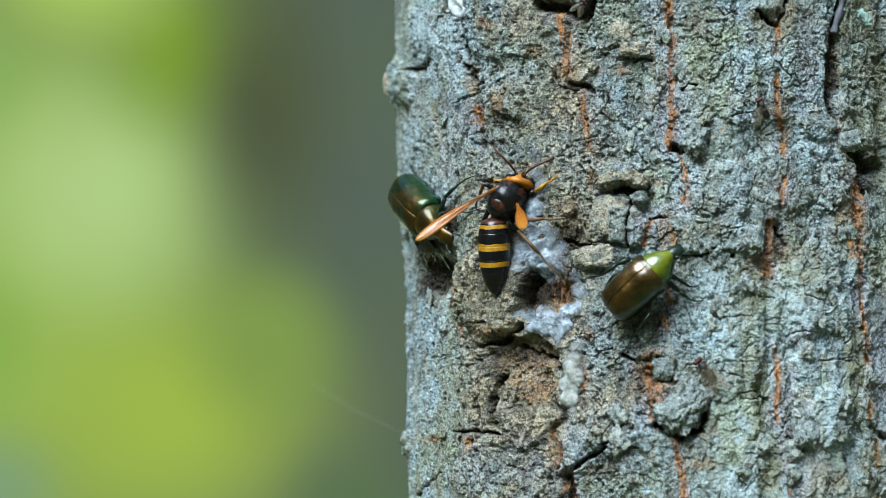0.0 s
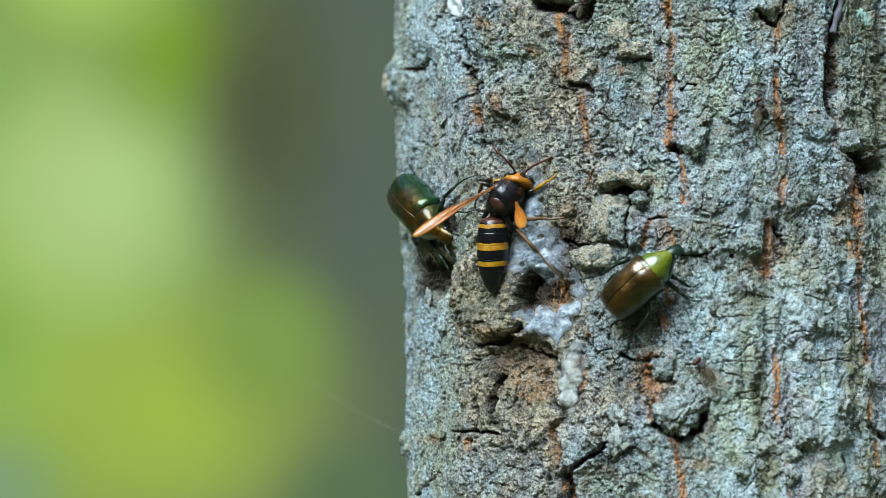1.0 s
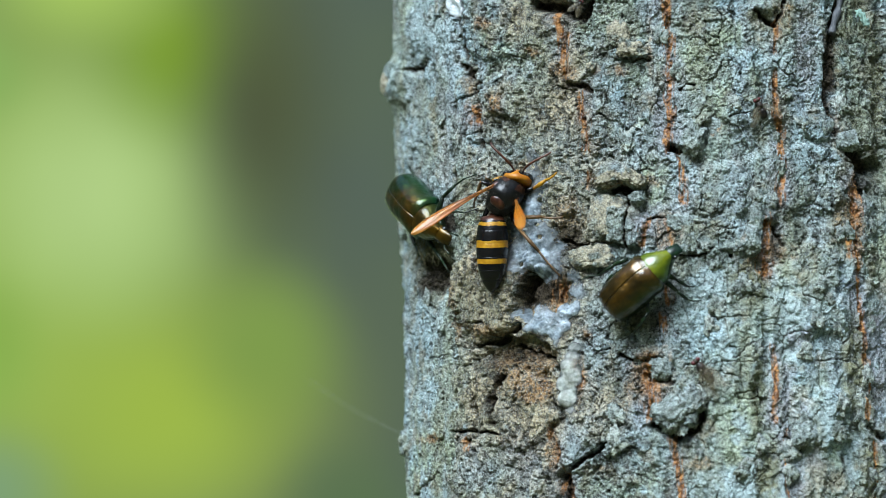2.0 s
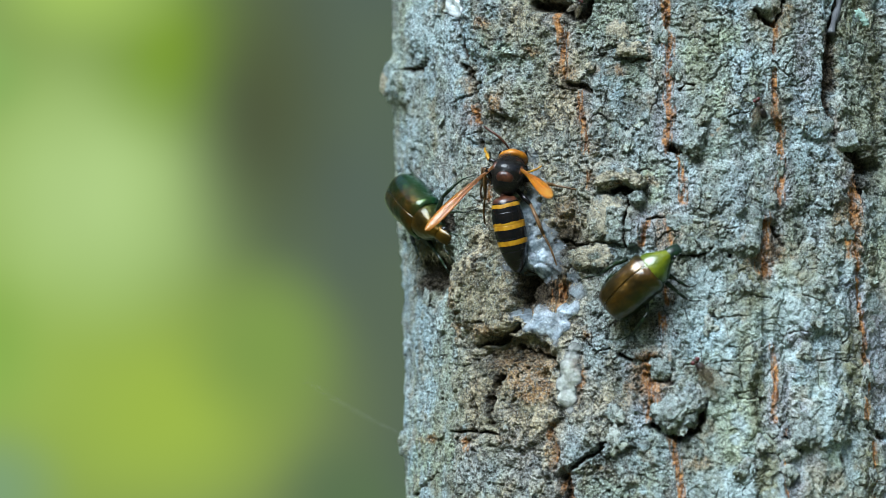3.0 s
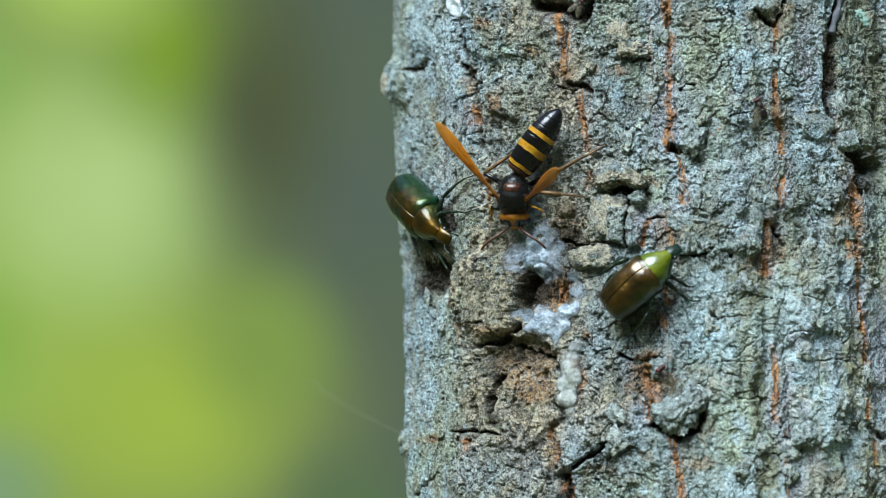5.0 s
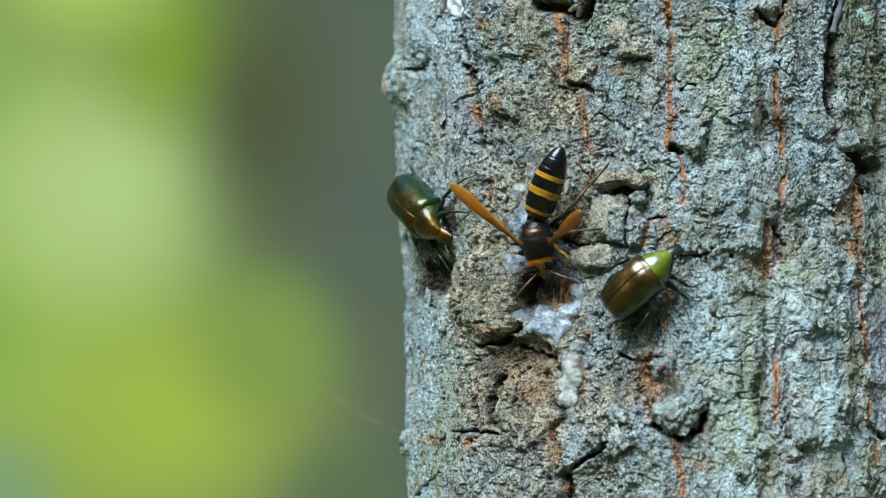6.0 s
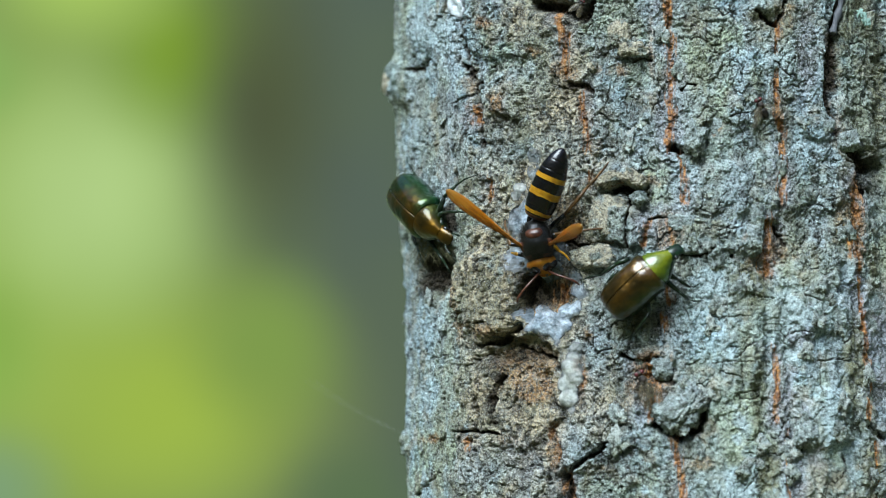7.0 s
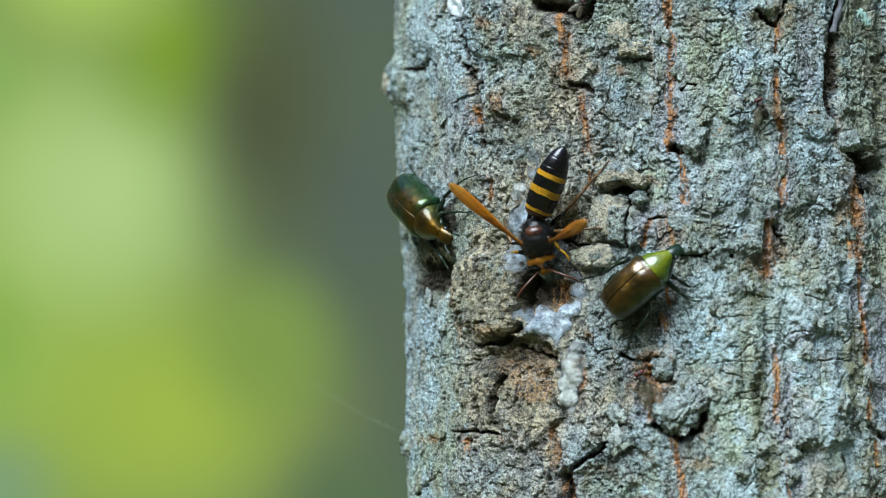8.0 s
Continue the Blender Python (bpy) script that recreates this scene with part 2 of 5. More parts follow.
# the deep cracks
crack(5.0, 1.6, (722, 124), (745, 124), (754, 104))
crack(5.8, 1.8, (818, 108), (830, 130), (850, 148))
crack(15.3, 4.6, (955, 10), (1000, 16), (1030, 30), (1042, 6))
crack(6.5, 1.6, (1005, 150), (1030, 152), (1048, 162))
crack(8.6, 4.0, (1190, 262), (1205, 272), (1232, 274), (1246, 252), (1250, 225))
crack(19.8, 5.0, (1518, 268), (1536, 290), (1552, 300))
crack(12.6, 2.4, (1536, 292), (1524, 318), (1540, 345))
crack(10, 1.5, (1488, -10), (1478, 60), (1470, 130), (1468, 190), (1482, 236))
crack(5, 2.2, (1338, 18), (1360, 40), (1372, 48))
crack(4, 1.8, (1372, 48), (1384, 20), (1392, -6))
crack(2.5, 1.1, (1290, 205), (1322, 200), (1346, 190))
crack(3.0, 1.5, (1100, 338), (1116, 350), (1112, 385), (1110, 436))
crack(3.0, 1.6, (1036, 492), (1072, 480), (1102, 460))
crack(4.0, 2.2, (988, 424), (1020, 436), (1042, 430))
crack(2.5, 1.4, (1046, 428), (1086, 430), (1112, 440))
crack(5.0, 1.5, (806, 280), (808, 334))
crack(4.2, 2.0, (806, 764), (842, 762), (886, 770))
crack(2.5, 1.6, (898, 608), (898, 632))
crack(4.8, 3.0, (1002, 842), (1024, 818), (1062, 800), (1086, 772), (1096, 742))
crack(16.2, 4.6, (998, 848), (1004, 890))
crack(2.5, 1.2, (720, 726), (736, 716), (740, 676))
crack(3.0, 1.3, (776, 836), (736, 878))
crack(5.0, 1.8, (1170, 634), (1130, 642), (1098, 628))
crack(7.2, 1.8, (1170, 668), (1190, 678))
crack(7.9, 4.2, (1160, 752), (1200, 774), (1238, 762), (1250, 702), (1238, 686))
crack(2.0, 1.0, (1332, 608), (1300, 632))
crack(2.5, 1.2, (1296, 696), (1338, 692))
crack(2.0, 0.9, (1308, 640), (1314, 690))
crack(2.0, 0.9, (1276, 656), (1312, 668))
crack(3.6, 1.5, (1206, 450), (1240, 456), (1262, 440))
crack(5.8, 1.8, (1352, 398), (1346, 432), (1322, 452), (1296, 452))
crack(5.8, 1.6, (1372, 402), (1392, 436))
crack(3.2, 1.4, (1146, 388), (1196, 386), (1204, 402))
# the fine ones
crack(1.8, 0.8, (1310, 404), (1320, 350), (1334, 308))
crack(1.8, 0.9, (1438, 596), (1452, 640), (1450, 700))
crack(1.8, 0.8, (1452, 640), (1508, 632), (1524, 654))
crack(7.2, 2.2, (1526, 748), (1566, 778))
crack(5.9, 1.8, (1396, 778), (1420, 798), (1438, 768))
crack(13.5, 5.5, (936, 498), (926, 540), (932, 562))
crack(6.2, 3.6, (918, 578), (886, 602), (852, 612))
crack(5.2, 1.6, (788, 480), (808, 502), (814, 560), (812, 650))
crack(1.8, 0.8, (1066, 802), (1068, 764), (1088, 744))
crack(5.9, 2.0, (812, 10), (822, 80), (842, 142), (854, 200), (850, 262))
crack(1.8, 0.7, (1258, 190), (1300, 186), (1296, 140), (1310, 116))
crack(1.8, 0.6, (1272, 562), (1330, 560))
crack(2.2, 1.0, (1330, 522), (1372, 528))
crack(2.2, 0.8, (1030, 60), (1050, 34))
crack(2.7, 1.1, (870, 128), (884, 190), (898, 210))
crack(2.7, 1.3, (760, 500), (748, 530), (772, 556))
crack(7.8, 4.2, (1088, 342), (1106, 334), (1122, 344))
crack(2.2, 1.0, (980, 756), (978, 788))
crack(5.2, 1.8, (984, 640), (940, 624), (905, 612))
crack(1.8, 0.8, (1320, 800), (1372, 806))
crack(1.8, 0.6, (1340, 840), (1316, 872))
crack(2.2, 1.0, (1452, 330), (1476, 350), (1466, 380))
crack(2.2, 1.0, (756, 774), (784, 780))
crack(1.8, 0.7, (1240, 600), (1260, 640), (1330, 640))
crack(2, 0.8, (1250, 88), (1275, 98), (1296, 86))
crack(2, 0.7, (1268, 104), (1284, 118), (1298, 104))
crack(3, 1.2, (1118, 108), (1136, 102), (1152, 106))
crack(3, 1.2, (1206, 160), (1218, 150), (1234, 152))
crack(5, 2.2, (890, 668), (878, 686))
crack(5.5, 2.2, (878, 684), (874, 716), (872, 752))
crack(2, 0.8, (1376, 158), (1400, 152), (1416, 154))
crack(2, 0.8, (1388, 128), (1394, 112), (1404, 104))
crack(2.4, 0.9, (1212, 390), (1240, 396), (1266, 384), (1290, 366))
crack(2, 0.8, (1252, 398), (1280, 404), (1312, 404))
crack(2.2, 0.9, (1286, 446), (1310, 458), (1306, 490))
crack(2, 0.8, (1286, 530), (1290, 560), (1322, 558))
crack(2, 0.7, (1256, 560), (1284, 564), (1290, 600))
crack(2, 0.8, (1290, 612), (1318, 616), (1326, 606))
crack(2, 0.7, (1436, 590), (1420, 586), (1400, 592))
crack(2, 0.8, (1446, 640), (1478, 634), (1508, 640))
crack(2, 0.7, (1446, 530), (1418, 522), (1416, 496))
crack(2.4, 1.0, (876, 12), (866, 40), (880, 62))
crack(2.2, 0.9, (912, 96), (936, 104), (950, 92))
crack(2.4, 1.0, (1060, 38), (1052, 74), (1064, 96))
crack(2, 0.8, (740, 250), (758, 262), (752, 284))
crack(2.2, 1.0, (726, 612), (760, 634), (792, 628))
crack(2, 0.8, (752, 690), (770, 700), (764, 726))
crack(2, 0.8, (1076, 692), (1060, 720), (1068, 742))
crack(2, 0.8, (1010, 700), (1036, 696), (1060, 718))
# orange furrows
streak(9, (992, 28), (1000, 62), (1004, 128))
streak(9, (1028, 172), (1036, 230), (1040, 266))
streak(10, (1180, -8), (1180, 60), (1186, 100), (1185, 200), (1182, 262))
streak(9, (1206, 276), (1214, 302), (1214, 356))
streak(7, (1374, 40), (1368, 92))
streak(8, (1367, 128), (1372, 200), (1386, 230), (1380, 262), (1384, 320), (1382, 356))
streak(14, (1518, 326), (1512, 400), (1512, 450))
streak(6, (1514, 460), (1520, 550), (1526, 590), (1532, 640), (1536, 752))
streak(6, (1552, 786), (1556, 890))
streak(13, (1364, 396), (1356, 440), (1358, 486))
streak(9, (1184, 390), (1194, 432))
streak(8, (1182, 506), (1188, 536))
streak(9, (1176, 562), (1180, 582))
streak(8, (1373, 616), (1375, 652), (1372, 744))
streak(5, (1396, 760), (1395, 884))
streak(13, (1150, 636), (1160, 680), (1154, 732))
streak(16, (1134, 642), (1152, 676))
streak(10, (1192, 778), (1205, 830), (1208, 886))
streak(7, (978, 764), (986, 812))
streak(9, (846, 196), (848, 218))
streak(7, (838, 778), (842, 790))
streak(6, (1040, 306), (1042, 332))
streak(9, (1018, 640), (1032, 684))
streak(14, (986, 500), (988, 540))
streak(7, (1146, 390), (1144, 430))
streak(14, (1004, 846), (1006, 884))
streak(9, (864, 320), (866, 352))
# swellings and hollows
swell(866, 516, 50, 72, 2.3, 3)
swell(700, 148, 30, 40, 2.6, 2)
swell(1230, 244, 24, 34, 1.8, 3)
swell(1088, 402, 46, 36, 2.3, 4)
swell(1096, 312, 46, 24, 1.8, 2.4)
swell(1200, 716, 40, 46, 2.6, 4)
swell(1160, 640, 26, 26, 1.0, 3)
swell(1270, 418, 70, 30, 1.4, 2.6)
swell(900, 55, 76, 46, 1.3, 3)
swell(930, 730, 44, 60, 1.2, 3)
swell(1030, 800, 40, 34, 1.2, 3)
swell(1100, 780, 60, 70, 0.9, 3)
swell(1330, 160, 60, 70, 0.8, 3)
swell(1420, 320, 90, 60, 0.8, 3)
swell(1470, 740, 40, 50, 1.3, 3)
swell(1440, 510, 42, 74, 1.5, 3)
swell(1275, 335, 56, 44, 1.4, 3)
swell(1490, 450, 30, 60, 1.0, 3)
swell(900, 170, 34, 34, 1.2, 3)
swell(712, 785, 14, 24, 1.8, 2)
swell(1320, 560, 30, 120, 0.7, 4)
swell(922, 622, 56, 26, -2.4, 2.6)
swell(920, 660, 56, 60, -0.9, 2.6)
swell(1350, 10, 26, 26, 1.8, 2)
swell(1350, 720, 10, 160, -1.0, 3)
swell(1515, 620, 10, 170, -1.0, 3)
swell(1402, 700, 8, 96, -0.8, 3)
swell(1562, 150, 10, 170, -1.0, 3)
swell(1446, 620, 38, 180, 0.7, 3)
swell(1290, 700, 44, 120, 0.5, 3)
swell(1280, 150, 60, 110, 0.6, 3)
swell(985, 770, 6, 50, -1.2, 3)
swell(962, 512, 36, 34, -1.8, 2.6)
swell(776, 492, 28, 40, -2.2, 2.4)
swell(792, 385, 16, 34, -1.2, 2.4)
swell(1002, 418, 26, 36, -1.3, 2.6)
swell(1122, 86, 28, 14, 1.2, 2.6)
swell(905, 180, 26, 26, 1.0, 3)
swell(1300, 640, 34, 60, 0.7, 4)
swell(1450, 220, 30, 26, 1.0, 3)
swell(1080, 770, 34, 34, 1.2, 3)
swell(760, 60, 50, 40, 0.9, 2.4)
swell(1000, 470, 60, 120, -1.0, 2)
swell(760, 560, 46, 150, -0.9, 3)
swell(768, 490, 24, 44, -1.4, 2)
swell(1390, 700, 30, 100, -0.7, 3)
swell(1472, 120, 16, 120, -0.8, 3)
swell(1560, 500, 24, 240, -0.9, 3)
swell(1155, 690, 26, 50, -1.4, 3)
swell(1360, 440, 24, 50, -1.6, 3)
swell(1185, 120, 14, 160, -0.6, 2)
swell(1010, 110, 24, 90, -0.7, 2)


# stains and painted recess shade of the bark: centre, half sizes and strength
STAINS = {"hollow": [], "lilac": [], "pale": [], "moss": [], "rust": [], "blue": []}


def stain(kind, across, down, half_wide, half_tall, strength):
    STAINS[kind].append((across, down, half_wide, half_tall, strength))


# hollow: dark wood and the shade of recesses, put into the colour
stain("hollow", 964, 506, 44, 48, 0.95)
# shadow of the plate edge, painted on
stain("hollow", 1002, 422, 30, 32, 0.75)
stain("hollow", 772, 500, 40, 40, 1.1)
# darkens the high left flank
stain("hollow", 800, 176, 34, 34, 0.4)
stain("moss", 740, 190, 30, 22, 0.6)
stain("moss", 780, 150, 24, 20, 0.5)
stain("rust", 835, 150, 12, 40, 0.5)
stain("hollow", 758, 462, 24, 26, 1.1)
# shade among the beetle's legs, painted on
stain("hollow", 792, 390, 18, 34, 0.9)
stain("rust", 1000, 380, 26, 30, 0.4)
stain("hollow", 925, 625, 56, 26, 0.55)
stain("hollow", 768, 492, 30, 54, 1.0)
stain("hollow", 876, 650, 26, 50, 0.4)
stain("hollow", 1140, 566, 36, 22, 0.5)
stain("hollow", 1030, 20, 40, 26, 0.6)
stain("hollow", 1545, 310, 26, 60, 0.5)
stain("hollow", 1472, 130, 18, 110, 1.0)
# grey-lilac patches that darken the low bark
stain("lilac", 930, 800, 60, 60, 0.8)
stain("lilac", 850, 830, 40, 40, 0.7)
stain("lilac", 905, 720, 30, 40, 0.6)
stain("hollow", 884, 672, 9, 8, 1.0)
stain("hollow", 874, 718, 7, 34, 1.0)
stain("hollow", 1385, 366, 10, 14, 0.7)
stain("hollow", 1376, 430, 14, 24, 0.6)
stain("hollow", 1402, 140, 16, 36, 0.5)
stain("hollow", 900, 74, 44, 8, 0.6)
stain("hollow", 1112, 102, 22, 5, 0.7)
stain("hollow", 860, 92, 12, 18, 0.5)
stain("hollow", 1020, 152, 26, 6, 0.8)
stain("hollow", 1150, 785, 24, 10, 0.5)
stain("hollow", 930, 525, 14, 26, 1.0)
stain("hollow", 1470, 235, 18, 14, 0.6)
stain("hollow", 1420, 722, 10, 24, 0.5)
stain("lilac", 1395, 690, 22, 90, 1.0)
stain("lilac", 1420, 120, 40, 120, 1.0)
stain("lilac", 1560, 620, 24, 140, 1.0)
stain("lilac", 1405, 590, 20, 50, 1.0)
stain("lilac", 1410, 850, 26, 60, 1.0)
stain("lilac", 1420, 600, 18, 40, 1.0)
stain("lilac", 1425, 720, 12, 26, 0.9)
stain("lilac", 1440, 810, 30, 34, 0.6)
stain("lilac", 1200, 150, 22, 110, 0.6)
stain("pale", 770, 50, 60, 60, 0.8)
stain("pale", 1470, 740, 70, 60, 1.0)
stain("pale", 1290, 860, 60, 30, 1.0)
stain("pale", 1262, 520, 46, 66, 1.0)
stain("pale", 692, 146, 22, 30, 1.0)
stain("pale", 1078, 385, 46, 52, 0.5)
stain("pale", 1025, 455, 60, 30, 0.5)
stain("pale", 1015, 330, 36, 60, 0.5)
stain("pale", 985, 262, 56, 44, 0.5)
stain("pale", 1060, 540, 60, 40, 0.5)
stain("pale", 880, 270, 44, 60, 0.5)
stain("pale", 1040, 640, 44, 60, 0.5)
stain("pale", 1262, 320, 80, 90, 0.5)
stain("pale", 1190, 430, 60, 50, 0.5)
stain("pale", 1215, 170, 50, 60, 0.5)
stain("pale", 1320, 420, 60, 50, 0.5)
stain("moss", 1340, 690, 16, 90, 1.0)
stain("moss", 1362, 840, 20, 70, 1.0)
stain("moss", 1545, 840, 26, 70, 1.0)
stain("moss", 1558, 170, 24, 190, 1.0)
stain("moss", 1500, 40, 22, 60, 1.0)
stain("moss", 1375, 30, 40, 60, 1.0)
stain("moss", 1345, 220, 22, 40, 1.0)
stain("moss", 1330, 500, 40, 60, 1.0)
stain("moss", 1510, 650, 20, 110, 1.0)
stain("moss", 1205, 725, 16, 16, 1.0)
stain("moss", 1175, 660, 16, 14, 1.0)
stain("moss", 1120, 575, 50, 30, 1.0)
stain("moss", 1490, 420, 40, 60, 1.0)
stain("moss", 1230, 270, 14, 20, 1.0)
stain("moss", 1440, 480, 40, 60, 0.6)
stain("moss", 1310, 560, 30, 50, 0.5)
stain("moss", 1335, 30, 22, 20, 0.9)
stain("moss", 960, 75, 26, 16, 0.5)
stain("moss", 1560, 150, 10, 170, 0.8)
stain("moss", 1205, 690, 16, 24, 0.7)
stain("moss", 1095, 590, 26, 20, 0.7)
stain("moss", 1085, 765, 18, 12, 0.6)
stain("moss", 875, 660, 10, 6, 0.9)
stain("rust", 925, 650, 46, 40, 0.6)
stain("rust", 948, 690, 26, 20, 0.8)
stain("rust", 960, 520, 26, 42, 0.8)
stain("rust", 1024, 664, 10, 34, 0.8)
stain("rust", 980, 790, 8, 36, 0.9)
stain("rust", 1040, 592, 14, 14, 0.8)
stain("rust", 1100, 322, 46, 10, 0.7)
stain("rust", 1150, 662, 26, 44, 0.6)
stain("rust", 820, 566, 8, 60, 0.6)
stain("rust", 768, 778, 16, 8, 0.8)
stain("rust", 1516, 400, 12, 76, 0.9)
stain("rust", 1352, 444, 30, 24, 0.7)
stain("rust", 866, 44, 18, 9, 0.8)
stain("rust", 948, 92, 16, 10, 0.7)
stain("rust", 1052, 122, 8, 8, 0.9)
stain("rust", 1096, 126, 14, 10, 0.6)
stain("rust", 894, 178, 18, 22, 0.7)
stain("rust", 1376, 32, 20, 34, 0.6)
stain("rust", 1152, 90, 8, 70, 0.5)
stain("rust", 1330, 420, 14, 10, 0.7)
stain("rust", 1494, 396, 22, 34, 0.4)
stain("rust", 1180, 425, 22, 30, 0.5)
stain("rust", 1262, 228, 12, 8, 0.6)
stain("rust", 1008, 868, 12, 22, 0.8)
stain("rust", 1092, 62, 10, 10, 0.5)
stain("rust", 1000, 128, 16, 10, 0.5)
stain("rust", 905, 780, 20, 12, 0.3)
stain("rust", 1070, 832, 16, 12, 0.4)
stain("rust", 1240, 820, 18, 10, 0.4)
stain("rust", 1476, 120, 13, 80, 0.45)
stain("rust", 1484, 220, 12, 40, 0.4)
stain("rust", 870, 585, 24, 10, 0.5)
stain("blue", 770, 60, 44, 38, 0.9)
stain("blue", 692, 146, 20, 28, 1)
stain("blue", 738, 232, 18, 30, 0.6)
stain("blue", 1290, 425, 24, 34, 0.8)
stain("blue", 1255, 480, 34, 50, 0.8)
stain("blue", 1252, 580, 34, 44, 0.9)
stain("blue", 1285, 862, 76, 26, 0.9)
stain("blue", 1470, 748, 40, 50, 1)
stain("blue", 1432, 645, 14, 14, 0.9)
stain("blue", 1522, 30, 8, 16, 0.9)
stain("blue", 760, 700, 24, 24, 0.6)
stain("blue", 734, 620, 10, 26, 0.7)
stain("blue", 1125, 92, 30, 22, 0.7)
stain("blue", 1088, 150, 24, 40, 0.5)
stain("blue", 1420, 240, 54, 50, 0.6)
stain("blue", 750, 580, 22, 46, 0.6)
stain("blue", 1215, 300, 30, 30, 0.5)
stain("blue", 1330, 95, 30, 24, 0.4)
stain("blue", 1190, 790, 20, 24, 0.4)
stain("blue", 1410, 180, 26, 40, 0.5)
stain("blue", 1340, 850, 20, 30, 0.6)
stain("blue", 1180, 610, 26, 20, 0.5)
stain("blue", 860, 840, 40, 30, 0.35)


def line_distance(a, b, points):
    best = np.full(a.shape, 1e9)
    for (x0, y0), (x1, y1) in zip(points, points[1:]):
        dx, dy = x1 - x0, y1 - y0
        t = np.clip(((a - x0) * dx + (b - y0) * dy) / (dx * dx + dy * dy), 0, 1)
        best = np.minimum(best, np.hypot(a - x0 - t * dx, b - y0 - t * dy))
    return best


def near_line(a, b, points, reach):
    xs, ys = [p[0] for p in points], [p[1] for p in points]
    return np.nonzero((a > min(xs) - reach) & (a < max(xs) + reach) & (b > min(ys) - reach) & (b < max(ys) + reach))[0]


def bark_relief(x, y, z, theta):
    """How far the bark stands out from the smooth trunk, in metres, and what stains or shades its colour."""
    s = theta * RADIUS
    mm = 1000.0
    X, Y, Z, S = x * mm, y * mm, z * mm, s * mm
    a, b = chart_of(x, y, z)
    h = 1.4 * layers(X / 17, Y / 17, Z / 75, 2, 3) + 0.9 * layers(X / 3.2, Y / 3.2, Z / 26, 2, 7)
    w1, w2 = layers(X / 5, Y / 5, Z / 5, 3, 11, 0.6), layers(X / 5, Y / 5, Z / 5, 3, 19, 0.6)
    # smoother bark on the flank and low on the sunny face
    flank = ease((846 - a + 40 * w1) / 40)
    low = ease((a - 1200) / 90) * ease((b - 440 + 90 * w2) / 110)
    calm = np.clip(0.42 + 0.2 * flank + 0.38 * low + 0.18 * ease((a - 1090) / 80), 0, 0.85)
    loose = (1 - calm) * (0.65 + 0.5 * ease(0.5 + 1.6 * layers(X / 13, Y / 13, Z / 20, 2, 17)))
    joint, own, over = plates((S + 1.5 * w1) / 4.3, (Z + 2.4 * w2) / 9.5, 5)
    split = ease(0.1 + 2.6 * layers(X / 8, Y / 8, Z / 8, 2, 13))
    h += 0.95 * (own - 0.5) * ease(joint / 0.07) - 0.75 * split * ease(1 - joint / 0.05) - 0.2 * over * (1 - calm)
    joint2, own2, over2 = plates((S + 0.9 * w2) / 1.7, (Z + 0.9 * w1) / 2.6, 9)
    h += loose * (0.75 * (own2 - 0.5) * ease(joint2 / 0.12) - 0.22 * over2)
    rough = layers(X / 2.4, Y / 2.4, Z / 3.0, 4, 23, 0.66)
    h += (0.27 + 0.5 * loose) * rough
    joint3, own3, over3 = plates(S / 0.82 + 0.5 * rough, Z / 0.95 + 0.5 * w1, 29)
    h += (0.12 + 0.6 * loose) * (0.55 * (own3 - 0.5) * ease(joint3 / 0.16) - 0.2 * over3)
    h += (0.25 + 0.3 * loose) * np.abs(layers(X / 0.7, Y / 0.7, Z / 0.85, 3, 31, 0.62))
    h -= 1.3 * loose * ease((layers(X / 1.5, Y / 1.5, Z / 1.3, 2, 33) - 0.3) * 5)
    crack_net, own4, _ = plates((S + 0.9 * w1) / 2.7, (Z + 0.9 * w2) / 3.2, 37)
    net = ease(1 - crack_net / 0.045) * ease(0.5 + 1.8 * w1) * ease((a - 1040) / 80)
    h -= 0.6 * net - 0.5 * (own4 - 0.5) * calm
    tone = 0.40 * own2 + 0.30 * own3 + 0.15 * own + 0.15 * own4
    wa, wb = layers(X / 1.9, Y / 1.9, Z / 1.9, 4, 41, 0.6), layers(X / 1.9, Y / 1.9, Z / 1.9, 4, 43, 0.6)
    ac, bc = a + 5 * wa, b + 5 * wb
    a, b = a + 9 * wa, b + 9 * wb
    gape = 0.95 + 0.9 * layers(X / 1.5, Y / 1.5, Z / 1.5, 3, 47)
    front = (theta > -1.75) & (theta < 1.0)
    a = np.where(front, a, -9999.0)
    aw = a + 17 * layers(X / 4.5, Y / 4.5, Z / 4.5, 3, 73)
    bw = b + 17 * layers(X / 4.5, Y / 4.5, Z / 4.5, 3, 79)
    for ca, cb, ra, rb, mmh, k in SWELLS:
        r = (np.abs((aw - ca) / ra) ** k + np.abs((bw - cb) / rb) ** k) ** (1 / k)
        h += mmh * ease((1.18 - r) / 0.32) if k > 2.5 else mmh * ease((1.3 - r) / 1.0)
    # the crack mask: brown bark plus painted-in shade
    fissure_shade, orange = np.zeros(h.shape), np.zeros(h.shape)
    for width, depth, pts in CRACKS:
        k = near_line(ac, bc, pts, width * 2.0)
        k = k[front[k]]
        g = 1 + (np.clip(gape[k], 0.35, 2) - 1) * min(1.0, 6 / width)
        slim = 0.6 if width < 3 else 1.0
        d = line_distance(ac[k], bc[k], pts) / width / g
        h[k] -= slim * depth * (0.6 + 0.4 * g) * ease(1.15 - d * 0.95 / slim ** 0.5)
        fissure_shade[k] = np.maximum(fissure_shade[k], slim * ease(1.25 - d * 1.2 / slim ** 0.5))
    streaky = layers(X / 0.5, Y / 0.5, Z / 6.0, 4, 51, 0.6)
    al = ac - 5 * wa + 7 * layers(X / 7, Y / 7, Z / 7, 2, 53)
